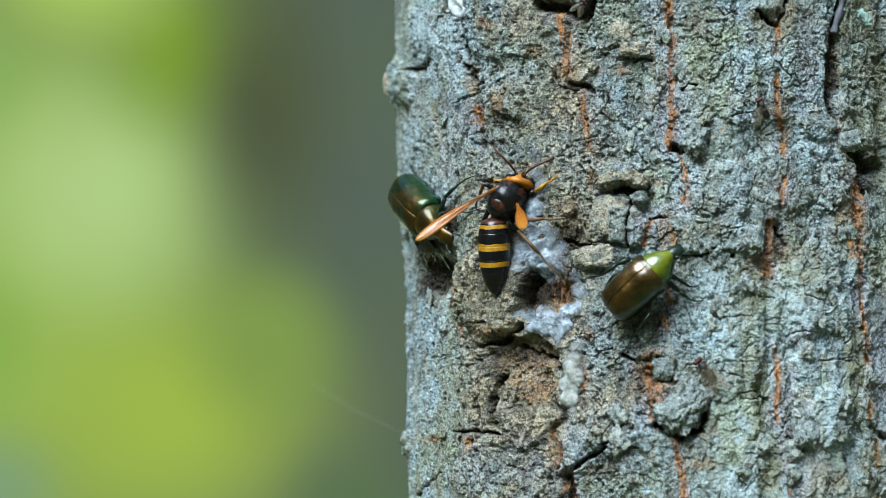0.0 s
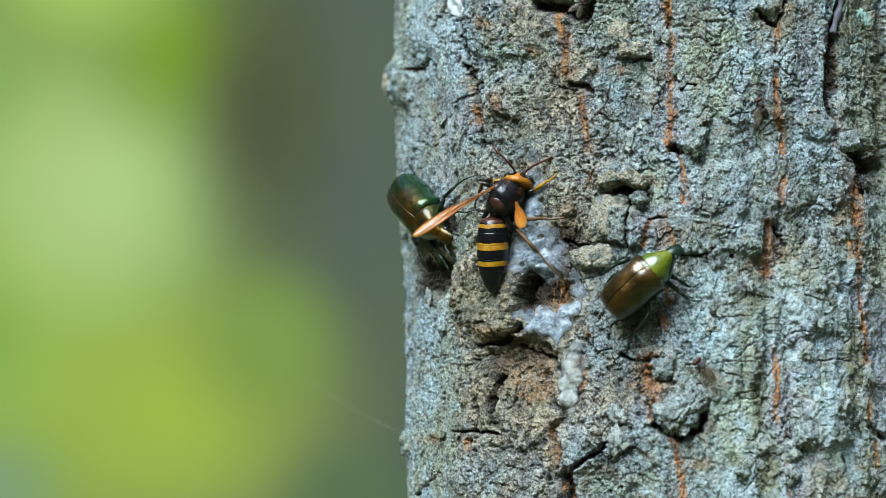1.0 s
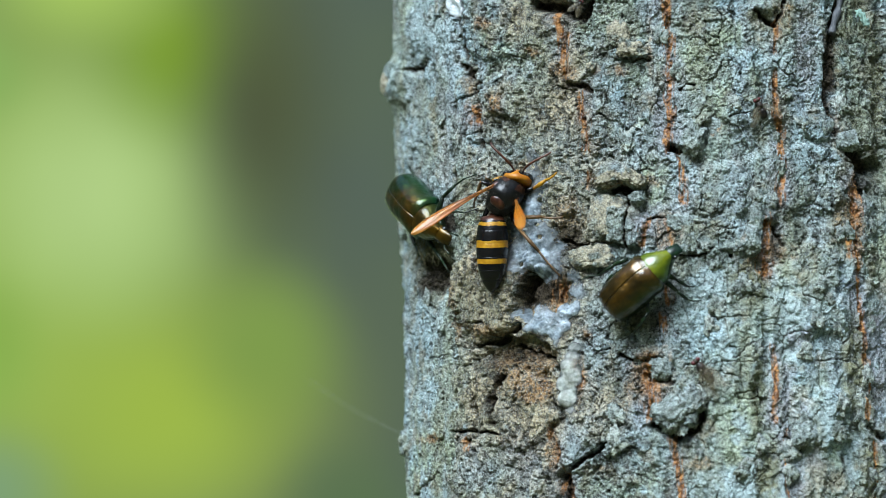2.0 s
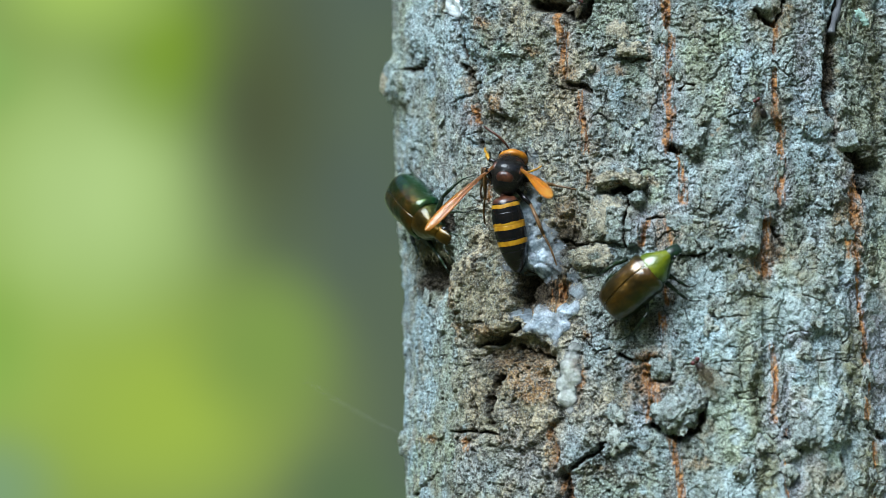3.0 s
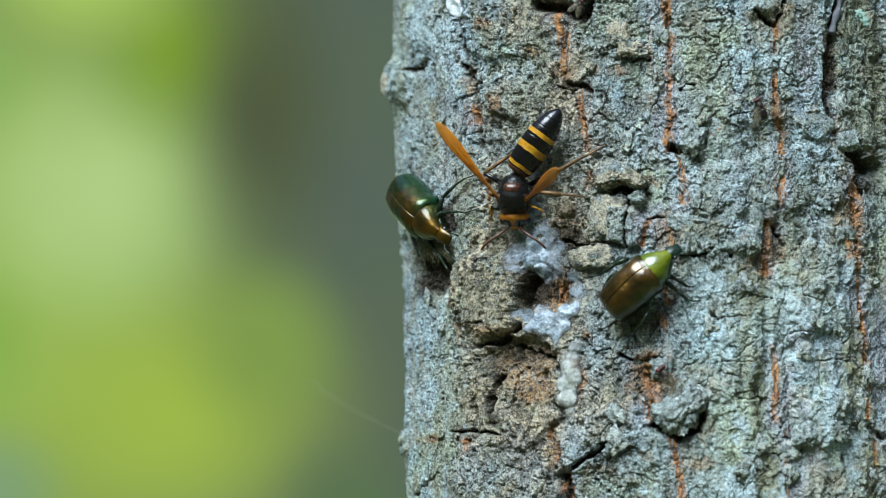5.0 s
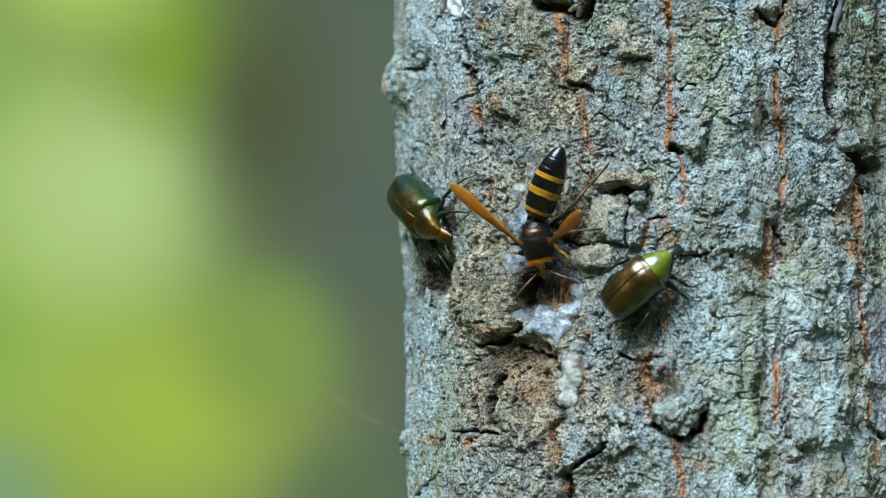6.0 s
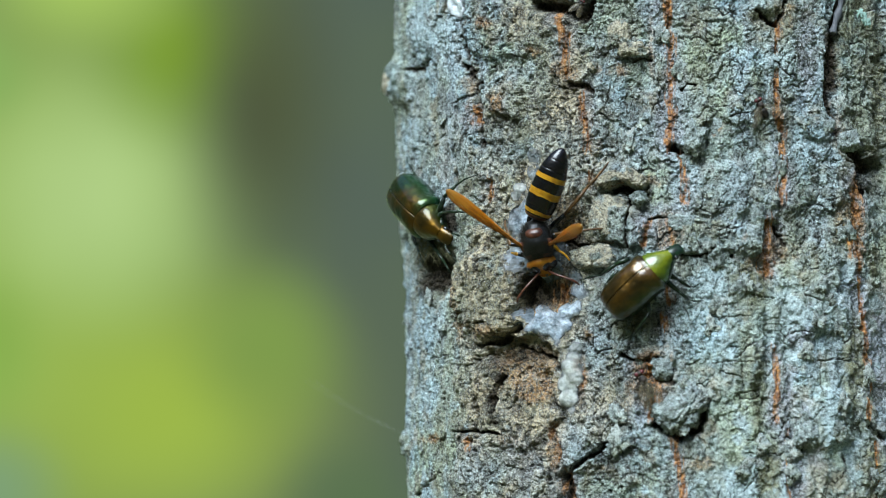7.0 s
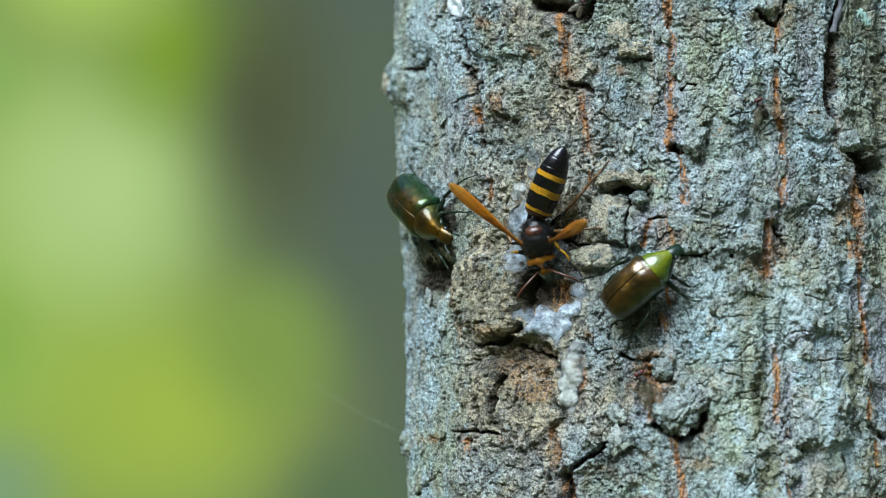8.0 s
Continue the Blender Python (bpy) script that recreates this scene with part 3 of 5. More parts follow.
    for width, pts in STREAKS:
        k = near_line(al, b, pts, width * 2.6)
        d = line_distance(al[k], b[k], pts) / width * 1.5
        h[k] -= 0.3 * ease(1.2 - d)
        orange[k] = np.maximum(orange[k], ease((0.95 - 0.62 * d + 1.5 * streaky[k]) * 1.2))
    fissure_shade = np.maximum(fissure_shade, np.maximum(0.55 * net, 0.7 * split * ease(1 - joint / 0.06)))
    step = ease((a - 808) / 16) * ease((990 - a) / 150) * ease((b - 430) / 40)
    h += 1.3 * step + 0.9 * ease((a - 826 - 0.12 * b) / 18) * ease((1080 - a) / 180) * ease((300 - b) / 60)
    h = np.where(h < -5.5, -5.5 + 0.3 * (h + 5.5), h)
    patch = layers(X / 11, Y / 11, Z / 16, 3, 61)
    # the hollows' painted shade joins the crack mask
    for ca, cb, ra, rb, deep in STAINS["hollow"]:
        fissure_shade = np.maximum(fissure_shade, deep * ease(1.25 - np.hypot((a - ca) / ra, (b - cb) / rb) + 0.9 * patch))
    tan = ease(1.2 - np.hypot((a - 935) / 170, (b - 480) / 560) + 0.9 * patch)
    lilac = np.zeros(h.shape)
    for width, pts in STREAKS:
        k = near_line(a, b, pts, width * 1.5 + 26)
        lilac[k] = np.maximum(lilac[k], ease(1.2 - line_distance(a[k], b[k], pts) / (width + 20) + 0.7 * patch[k]))
    for ca, cb, ra, rb, deep in STAINS["lilac"]:
        lilac = np.maximum(lilac, deep * ease(1.3 - np.hypot((a - ca) / ra, (b - cb) / rb) + 0.5 * patch))
    tan = np.where(a < np.where(b < 400, 845, 812) + 14 * patch, tan * 0.25, tan)
    pale = ease((layers(X / 9, Y / 9, Z / 11, 4, 67, 0.6) - 0.12) * 4) * ease((a - 1040) / 60 + patch)
    for ca, cb, ra, rb, deep in STAINS["pale"]:
        pale = np.maximum(pale, deep * ease(1.2 - np.hypot((a - ca) / ra, (b - cb) / rb) + 0.65 * patch))
    moss = ease((layers(X / 7, Y / 7, Z / 14, 3, 71) - 0.1) * 3) * 0.55
    for ca, cb, ra, rb, deep in STAINS["moss"]:
        moss = np.maximum(moss, deep * ease(1.3 - np.hypot((a - ca) / ra, (b - cb) / rb) + 0.5 * patch))
    rust, blue = np.zeros(h.shape), np.zeros(h.shape)
    ragged = 0.8 * patch + 0.6 * rough
    for ca, cb, ra, rb, deep in STAINS["rust"]:
        rust = np.maximum(rust, min(1.0, 1.4 * deep) * ease(1.35 - np.hypot((a - ca) / ra, (b - cb) / rb) / 1.2 + ragged))
    for ca, cb, ra, rb, deep in STAINS["blue"]:
        blue = np.maximum(blue, min(1.0, 1.3 * deep) * ease(1.3 - np.hypot((a - ca) / ra, (b - cb) / rb) / 1.2 + ragged))
    return h / mm, {"lilac": lilac, "tan": tan, "fissure_shade": fissure_shade * (1 - orange), "orange": orange * 0.9, "even": np.clip((calm - 0.45) * 1.7, 0, 0.8), "tone": tone, "rust": rust * (1 - orange), "blue": blue * (1 - orange) * (1 - fissure_shade), "pale": pale * (1 - orange) * (1 - fissure_shade) * 0.85, "moss": moss}


def spaced(fine0, fine1, step, lo, hi, grow):
    """Positions from lo to hi, close together from fine0 to fine1 and wider and wider outside."""
    mid = list(np.arange(fine0, fine1, step))
    left, right, d = [], [], step
    p = fine0
    while p > lo:
        d *= grow
        p -= d
        left.append(max(p, lo))
    p, d = mid[-1], step
    while p < hi:
        d *= grow
        p += d
        right.append(min(p, hi))
    return np.array(left[::-1] + mid + right)


def grid_mesh(name, verts, faces):
    me = bpy.data.meshes.new(name)
    me.vertices.add(len(verts))
    me.vertices.foreach_set("co", verts.astype(np.float32).ravel())
    me.loops.add(faces.size)
    me.loops.foreach_set("vertex_index", faces.astype(np.int32).ravel())
    me.polygons.add(len(faces))
    me.polygons.foreach_set("loop_start", np.arange(0, faces.size, 4, dtype=np.int32))
    me.update(calc_edges=True)
    me.polygons.foreach_set("use_smooth", np.ones(len(faces), dtype=bool))
    return me


def quads(rows, cols, wrap):
    j, i = np.meshgrid(np.arange(rows - 1), np.arange(cols if wrap else cols - 1), indexing="ij")
    n = (i + 1) % cols
    return np.stack([j * cols + i, j * cols + n, (j + 1) * cols + n, (j + 1) * cols + i], axis=-1).reshape(-1, 4)


def trunk_point(theta, z):
    x0, y0 = axis_at(z), depth_at(z)
    return x0 + RADIUS * np.sin(theta), y0 - RADIUS * np.cos(theta)


def add_values(me, values):
    for key, v in values.items():
        me.attributes.new(key, "FLOAT", "POINT").data.foreach_set("value", np.asarray(v, dtype=np.float32))


def build_trunk(parent):
    th = spaced(-1.72, 0.76, 0.0023, -math.pi, math.pi - 0.03, 1.12)
    zz = np.append(spaced(EYE_Z - 0.066, EYE_Z + 0.066, 0.00017, -0.05, 3.4, 1.10), 3.4)
    T, Z = (g.ravel() for g in np.meshgrid(th, zz))
    x, y = trunk_point(T, Z)
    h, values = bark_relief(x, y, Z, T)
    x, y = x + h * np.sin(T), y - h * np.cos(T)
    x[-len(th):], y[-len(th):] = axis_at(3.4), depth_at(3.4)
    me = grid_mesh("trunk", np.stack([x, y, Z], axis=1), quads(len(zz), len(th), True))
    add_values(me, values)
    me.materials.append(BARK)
    ob = new("trunk", me)
    ob.parent = parent
    return ob


tree = tagged(new("tree"), "grey lichened tree trunk with cracked bark and orange furrows", "tree")
build_trunk(tree)


# ---- parts ----
def part(name, bm, material, parent, label="", smooth=True):
    me = bpy.data.meshes.new(name)
    bm.normal_update()
    bm.to_mesh(me)
    bm.free()
    for m in (material if isinstance(material, (list, tuple)) else (material,)):
        me.materials.append(m)
    if smooth:
        me.polygons.foreach_set("use_smooth", [True] * len(me.polygons))
    ob = new(name, me)
    if parent:
        ob.parent = parent
    return tagged(ob, label)


def loft(bm, rings, close=True):
    """Joins rings of points, all of one length, by a skin."""
    made = [[bm.verts.new(p) for p in ring] for ring in rings]
    faces = []
    n = len(made[0])
    for r0, r1 in zip(made, made[1:]):
        for i in range(n):
            faces.append(bm.faces.new((r0[i], r0[(i + 1) % n], r1[(i + 1) % n], r1[i])))
    if close:
        bm.faces.new(made[0][::-1]), bm.faces.new(made[-1])
    bmesh.ops.recalc_face_normals(bm, faces=bm.faces)
    return made


def oval_body(sections, seg=24, wobble=0.0, seed=0):
    """A body along x: sections of (x, y middle, z middle, half width, half height), in chart units."""
    bm = bmesh.new()
    rings = []
    for x, yc, zc, w, h in sections:
        ring = []
        for k in range(seg):
            a = 2 * math.pi * k / seg
            r = 1 + wobble * noise.noise((x * 0.15 + seed, math.cos(a) * 1.5, math.sin(a) * 1.5))
            ring.append(Vector((x, yc + w * r * math.cos(a), zc + h * r * math.sin(a))) * U)
        rings.append(ring)
    loft(bm, rings)
    return bm


def smooth_sections(keys, steps):
    """Sections between the given ones, on smooth curves."""
    xs = np.array([k[0] for k in keys], float)
    out = []
    for t in np.linspace(0, len(keys) - 1, steps):
        i = min(int(t), len(keys) - 2)
        f = t - i
        k0, k1, k2, k3 = (np.array(keys[min(max(j, 0), len(keys) - 1)], float) for j in (i - 1, i, i + 1, i + 2))
        out.append(tuple(0.5 * (2 * k1 + (k2 - k0) * f + (2 * k0 - 5 * k1 + 4 * k2 - k3) * f * f + (3 * k1 - k0 - 3 * k2 + k3) * f ** 3)))
    return out


def tube(bm, points, radii, seg=8):
    """A limb through points, in chart units, with its own thickness at each."""
    pts = [Vector(p) * U for p in points]
    rings = []
    for i, p in enumerate(pts):
        way = (pts[min(i + 1, len(pts) - 1)] - pts[max(i - 1, 0)]).normalized()
        side = way.cross(Vector((0.13, 0.21, 1))).normalized()
        up = side.cross(way)
        rings.append([p + (side * math.cos(2 * math.pi * k / seg) + up * math.sin(2 * math.pi * k / seg)) * radii[i] * U for k in range(seg)])
    loft(bm, rings)
    return bm


def curve_points(points, steps):
    return [p[:3] for p in smooth_sections([(*p, 0, 0) for p in points], steps)]


def lump(bm, centre, size, turn, seed, rough, detail=5):
    """A knobbly stone-like piece."""
    made = bmesh.ops.create_icosphere(bm, subdivisions=detail, radius=1.0)["verts"]
    m = Matrix.Translation(centre) @ turn
    for v in made:
        d = v.co.normalized()
        q = Vector([math.copysign(abs(c) ** 0.75, c) for c in d])
        k = 1 + rough * noise.fractal(d * 1.3 + Vector((seed, 0, 0)), 0.8, 2.1, 5) + 0.5 * rough * noise.noise(d * 8 + Vector((0, seed, 0))) + 0.3 * rough * noise.noise(d * 19 + Vector((0, 0, seed)))
        v.co = m @ Vector((q.x * size[0] * k, q.y * size[1] * k, q.z * size[2] * k))
    return bm


def lichened(me, seed, warm=0.35):
    """The lichen's tone and tint on a loose piece of bark."""
    p = np.array([v.co for v in me.vertices]) * 1000 + seed * 31
    n = layers(p[:, 0] / 1.6, p[:, 1] / 1.6, p[:, 2] / 1.6, 3, 57)
    add_values(me, {"tone": 0.55 + 0.35 * n, "pale": 0.5 * (1 - warm) * ease(0.5 + n), "moss": 0.4 * ease(0.2 - n), "even": 0.3 + 0 * n, "tan": warm * ease(0.3 + warm + 2 * n)})


# ---- loose bark plates that stand proud of the trunk ----
def bark_plate(a, b, wide, tall, thick, lean, seed, out=0.0, turn_by=0.0, rough=0.34):
    p, n = on_trunk(a, b)
    side = Vector((0, 0, 1)).cross(n).normalized()
    turn = Matrix((side, Vector((0, 0, 1)), n)).transposed().to_4x4() @ pose(0, 0, 0, lean, 0, turn_by)
    bm = lump(bmesh.new(), (0, 0, 0), (wide * U, tall * U, thick * U), Matrix.Identity(4), seed, rough)
    ob = part("bark_plate", bm, BARK, tree)
    lichened(ob.data, seed, 0.85 if a < 1130 else 0.2)
    ob.matrix_basis = Matrix.Translation(p + n * out * U) @ turn
    return ob


bark_plate(1203, 724, 44, 29, 22, -12, 1.3, 6, 36)
bark_plate(1230, 246, 20, 28, 18, -8, 2.7, 4, -20)
bark_plate(1268, 462, 14, 20, 12, -5, 3.1, 2)
bark_plate(1212, 442, 9, 9, 12, 0, 4.9, 6)
bark_plate(1330, 424, 18, 26, 14, -10, 5.7, 4)
bark_plate(1172, 652, 18, 20, 14, -8, 7.7, 3)
bark_plate(1080, 320, 24, 12, 16, -18, 8.3, 6, 24)
bark_plate(1124, 318, 24, 13, 16, -18, 9.3, 6, -24)
bark_plate(1132, 350, 13, 12, 12, -4, 12.4, 4, 20)
bark_plate(1425, 768, 20, 24, 12, -12, 10.3, 4)
bark_plate(1050, 120, 9, 9, 8, 0, 11.9, 5)
bark_plate(1078, 386, 32, 42, 9, -3, 13.1, 2, 4, 0.22)
bark_plate(1050, 454, 40, 20, 6, -3, 14.3, 0, 6, 0.3)
bark_plate(1214, 396, 30, 15, 10, -10, 15.2, 2, -8, 0.3)
bark_plate(1262, 394, 27, 17, 9, -8, 16.7, 2, 10, 0.3)
bark_plate(1300, 380, 20, 25, 9, -5, 17.9, 2, -12, 0.28)
bark_plate(1336, 382, 16, 28, 8, -4, 18.4, 2, 8, 0.28)
bark_plate(1246, 421, 32, 13, 10, -8, 19.5, 2, 4, 0.3)
bark_plate(1312, 434, 24, 18, 9, -8, 21.6, 2, -10, 0.28)
bark_plate(904, 186, 20, 22, 10, -6, 22.8, 2, 14, 0.3)
bark_plate(1120, 88, 25, 12, 9, -12, 23.3, 3, -6, 0.35)
bark_plate(1096, 58, 18, 22, 6, -4, 24.9, 2, 8, 0.3)
bark_plate(1284, 232, 38, 24, 6, -5, 25.1, 1, -6, 0.22)
bark_plate(1452, 222, 24, 22, 8, -6, 27.7, 2, 12, 0.3)
bark_plate(1452, 482, 34, 38, 5, -3, 30.4, 1, 6, 0.22)
bark_plate(1440, 542, 24, 28, 5, -3, 31.1, 1, -8, 0.22)
bark_plate(1500, 250, 22, 18, 10, -10, 32.6, 3, 10, 0.3)
bark_plate(696, 148, 20, 24, 16, 0, 33.4, 4, 0, 0.22)


# ---- small lifted bark flakes ----
def bark_flakes(count):
    rng = random.Random(11)
    meshes = []
    for k in range(8):
        bm = lump(bmesh.new(), (0, 0, 0), (9 * U, 12 * U, 3.2 * U), Matrix.Identity(4), 20 + 1.7 * k, 0.75, 4)
        me = bpy.data.meshes.new("bark_flake")
        bm.to_mesh(me)
        bm.free()
        me.materials.append(BARK)
        me.polygons.foreach_set("use_smooth", [True] * len(me.polygons))
        lichened(me, 3 + k)
        meshes.append(me)
    spots = []
    while len(spots) < count:
        a, b = rng.uniform(730, 1560), rng.uniform(10, 872)
        if 790 < a < 1080 or 1020 < a < 1230 and 380 < b < 620:
            continue
        spots.append((a, b))
    places = [on_trunk(a, b) for a, b in spots]
    p = np.array([q[0] for q in places])
    theta = np.array([math.atan2(q[0].x - axis_at(q[0].z), depth_at(q[0].z) - q[0].y) for q in places])
    h, _ = bark_relief(p[:, 0], p[:, 1], p[:, 2], theta)
    for k, (q, n) in enumerate(places):
        ob = new("bark_flake", meshes[k % 8])
        ob.parent = tree
        size = rng.uniform(0.5, 1.45)
        side = Vector((0, 0, 1)).cross(n).normalized()
        turn = Matrix((side, Vector((0, 0, 1)), n)).transposed().to_4x4()
        ob.matrix_basis = (Matrix.Translation(q + n * float(h[k])) @ turn @ pose(0, 0, 0, rng.uniform(-22, 6), rng.uniform(-12, 12), rng.uniform(-40, 40))
                           @ Matrix.Diagonal((size, size, size * 0.8, 1)))


bark_flakes(80)


# ---- sap ----
FROTH = sap_material("wet sap film", (0.18, 0.22, 0.25), (0.43, 0.49, 0.54), 0.03, 0.92, 0.15)
MILK = sap_material("milky sap froth", (0.26, 0.31, 0.35), (0.46, 0.53, 0.58), 0.02, 0.85, 0.25)
BEAD = sap_material("waxy sap bead", (0.38, 0.40, 0.37), (0.53, 0.54, 0.49), 0.01, 0.92, 0.2)
CHALK = sap_material("dried white sap", (0.70, 0.75, 0.78), (0.88, 0.92, 0.95), 0.2, 1.0)


def sap_patch(name, label, blobs, holes=(), step=0.00022, material=FROTH, froth=1.0, bubble=0.9):
    """Sap that lies on the bark: blobs of the chart (across, down, radius, thickness in millimetres)."""
    spots = [on_trunk(a, b)[0] for a, b, r, t in blobs]
    ths = [math.atan2(p.x - axis_at(p.z), depth_at(p.z) - p.y) for p in spots]
    zs = [p.z for p in spots]
    reach = max(r for a, b, r, t in blobs) * U * 2.0
    th = np.arange(min(ths) - reach * 1.6 / RADIUS, max(ths) + reach * 1.6 / RADIUS, step / RADIUS)
    zz = np.arange(min(zs) - reach, max(zs) + reach, step)
    T, Z = (g.ravel() for g in np.meshgrid(th, zz))
    x, y = trunk_point(T, Z)
    h, _ = bark_relief(x, y, Z, T)
    a, b = chart_of(x, y, Z)
    X, Y, W = x * 1000, y * 1000, Z * 1000
    wob = layers(X / 1.6, Y / 1.6, W / 1.6, 3, 81)
    thick = np.zeros(a.shape)
    for ca, cb, r, t in blobs:
        d = np.hypot(a - ca, b - cb) / r + 0.30 * wob * froth
        thick += (t * np.sqrt(np.clip(1.05 - d * d, 0, 1))) ** 3
    thick = np.cbrt(thick)
    for ca, cb, r in holes:
        thick -= 3.0 * ease(1.3 - np.hypot(a - ca, b - cb) / r)
    bub, own, _ = plates(X / bubble + 0.4 * wob, W / bubble, 83)
    thick = np.where(thick > 0.05, thick * (1 + froth * (0.4 * ease(bub / 0.5) * own - 0.2)) + 0.12 * wob * froth, thick)
    flat = h.reshape(len(zz), len(th))
    for axis in (0, 1):
        flat = np.apply_along_axis(lambda v: np.convolve(np.pad(v, 6, mode="edge"), np.ones(13) / 13, mode="valid"), axis, flat)
    k = ease(thick / 0.5) * 0.85
    out = h * (1 - k) + flat.ravel() * k + np.clip(thick, -0.15, 9) / 1000 + 0.00005
    verts = np.stack([x + out * np.sin(T), y - out * np.cos(T), Z], axis=1)
    q = quads(len(zz), len(th), False)
    q = q[(thick[q] > 0.03).any(axis=1)]
    used, back = np.unique(q.ravel(), return_inverse=True)
    me = grid_mesh(name, verts[used], back.reshape(-1, 4))
    add_values(me, {"thin": ease(1 - thick[used] / 0.75)})
    me.materials.append(material)
    return tagged(new(name, me), label, "sap")


sap_patch("sap_patch", "wet translucent grey sap froth seeping over bark",
          ((925, 395, 30, 0.6), (950, 420, 34, 0.7), (935, 450, 40, 0.7), (960, 470, 34, 0.6), (940, 462, 17, 1.6), (958, 480, 14, 1.7), (928, 398, 17, 1.3), (948, 432, 16, 1.3), (936, 380, 13, 1.2), (962, 452, 12, 1.2), (940, 370, 22, 0.8), (918, 400, 16, 0.6),
           (975, 440, 20, 0.5), (1012, 490, 14, 0.5), (946, 276, 15, 0.4), (948, 306, 16, 0.5), (957, 330, 17, 0.5), (948, 352, 20, 0.5)),
          ((945, 297, 4), (958, 354, 4), (952, 398, 3.5), (957, 420, 4), (926, 468, 4), (934, 522, 28)))
sap_patch("sap_patch", "white foamy sap clump below the wet sap",
          ((990, 572, 20, 1.5), (1002, 552, 16, 1.8), (965, 572, 22, 1.1), (940, 575, 22, 0.7), (925, 560, 16, 0.6), (985, 590, 14, 1.0), (1015, 545, 13, 1.2), (988, 606, 8, 0.4),
           (1018, 515, 16, 0.6), (955, 555, 18, 0.5)), material=MILK, froth=1.2, bubble=0.5)
sap_patch("sap_drip", "trail of thick white sap beads running down bark",
          ((1018, 616, 13, 0.4), (1015, 634, 14, 0.5), (1006, 650, 15, 0.8), (1014, 668, 17, 1.0), (1000, 680, 15, 0.8), (1008, 690, 14, 0.9), (1005, 706, 16, 1.2), (1010, 726, 8, 0.4), (1010, 655, 20, 0.6)), material=BEAD, froth=0.22)
sap_patch("sap_drip", "small glassy white sap drop on bark", ((920, 334, 11, 0.6), (914, 346, 9, 0.5)), material=BEAD, froth=0.8)
sap_patch("sap_drip", "bright white dried sap spot high on bark", ((808, 8, 14, 1.2), (812, 20, 12, 1.0), (806, -8, 14, 1.2)), material=CHALK, froth=0.4)


# ---- dead moss below the beetle on the edge ----
def moss_tuft():
    s = Shade("dry moss strands", 0.9)
    mat = s.set(Base_Color=s.mix(s.noise(900, 3), (0.05, 0.045, 0.02), (0.24, 0.21, 0.11)))
    rng, bm = random.Random(21), bmesh.new()
    for _ in range(110):
        a, b = rng.uniform(738, 792), rng.uniform(416, 446)
        run, drop = rng.uniform(-24, 18), rng.uniform(10, 38)
        pts = [tuple(on_trunk(a + run * f, b + drop * f, (0.8 + 1.6 * f * (1 - f) + rng.uniform(-0.2, 0.2)) / 1000)[0] / U) for f in (0, 0.35, 0.7, 1)]
        tube(bm, pts, (0.4, 0.55, 0.4, 0.15), 4)
    ob = part("moss_tuft", bm, mat, None)
    tagged(ob, "tuft of dry tan moss strands hanging on bark", "moss", kind="stuff")


moss_tuft()


# ---- beetles ----
def grid_part(bm, pts):
    """A sheet of points, thickened a little below."""
    made = [[bm.verts.new(p) for p in row] for row in pts]
    for r0, r1 in zip(made, made[1:]):
        for i in range(len(r0) - 1):
            if len({tuple(v.co) for v in (r0[i], r0[i + 1], r1[i + 1], r1[i])}) > 2:
                bm.faces.new((r0[i], r0[i + 1], r1[i + 1], r1[i]))
    return made


def shell(name, outline, side, material, parent, seg=24, arch=2.7, bow=0.0):
    """A wing case or shield: outline rows of (x, inner edge, outer edge, height of the ridge, height of the rim)."""
    bm = bmesh.new()
    rows, rims = [], []
    for x, y0, y1, top, low in smooth_sections(outline, 36):
        row = []
        for k in range(seg + 1):
            f = k / seg
            y = y0 + (y1 - y0) * f
            full = abs(y) / max(y1, 1e-3)
            z = low + (top - low) * max(0.0, 1 - full ** arch) ** 0.58
            row.append(Vector((x - bow * f * f, y * side, z)) * U)
            rims.append(min(1.0, max(0.0, (full - 0.45) / 0.55)) ** 1.5)
        rows.append(row)
    grid_part(bm, rows)
    bmesh.ops.recalc_face_normals(bm, faces=bm.faces)
    if sum(f.normal.z for f in bm.faces) < 0:
        bmesh.ops.reverse_faces(bm, faces=bm.faces)
    ob = part(name, bm, material, parent)
    add_values(ob.data, {"rim": rims})
    mod = ob.modifiers.new("thickness", "SOLIDIFY")
    mod.thickness, mod.offset = 2.2 * U, -1
    return ob


ELYTRA_GREEN = shell_material("coppery green wing case", (0.010, 0.022, 0.003), (0.085, 0.036, 0.002), (0.004, 0.075, 0.022), (0.9, 0.98, 1.0), 0.75, 1.38, 0.07)
ELYTRA = shell_material("olive bronze wing case", (0.030, 0.015, 0.001), (0.105, 0.045, 0.002), (0.020, 0.034, 0.002), (0.9, 0.97, 1.0), 0.7, 1.50, 0.15)
SHIELD = shell_material("yellow-green shield", (0.085, 0.105, 0.002), (0.14, 0.15, 0.004), (0.022, 0.085, 0.006), (0.95, 1.0, 1.0), 0.0, 1.46, 0.17)
BRONZE = shell_material("copper-green shield", (0.03, 0.018, 0.002), (0.11, 0.05, 0.002), (0.012, 0.045, 0.008), (0.95, 1.0, 1.0), 0.75, 1.34, 0.10)
HEADGREEN = chitin("dark green chitin", (0.004, 0.010, 0.005), (0.008, 0.024, 0.010), 0.3, 0.15)
BLACKLEG = chitin("black-green leg", (0.004, 0.007, 0.004), (0.012, 0.026, 0.010), 0.35, 0.2)
EYE_BLACK = chitin("black eye", (0.004, 0.004, 0.004), (0.012, 0.012, 0.012), 0.12, 0.8)


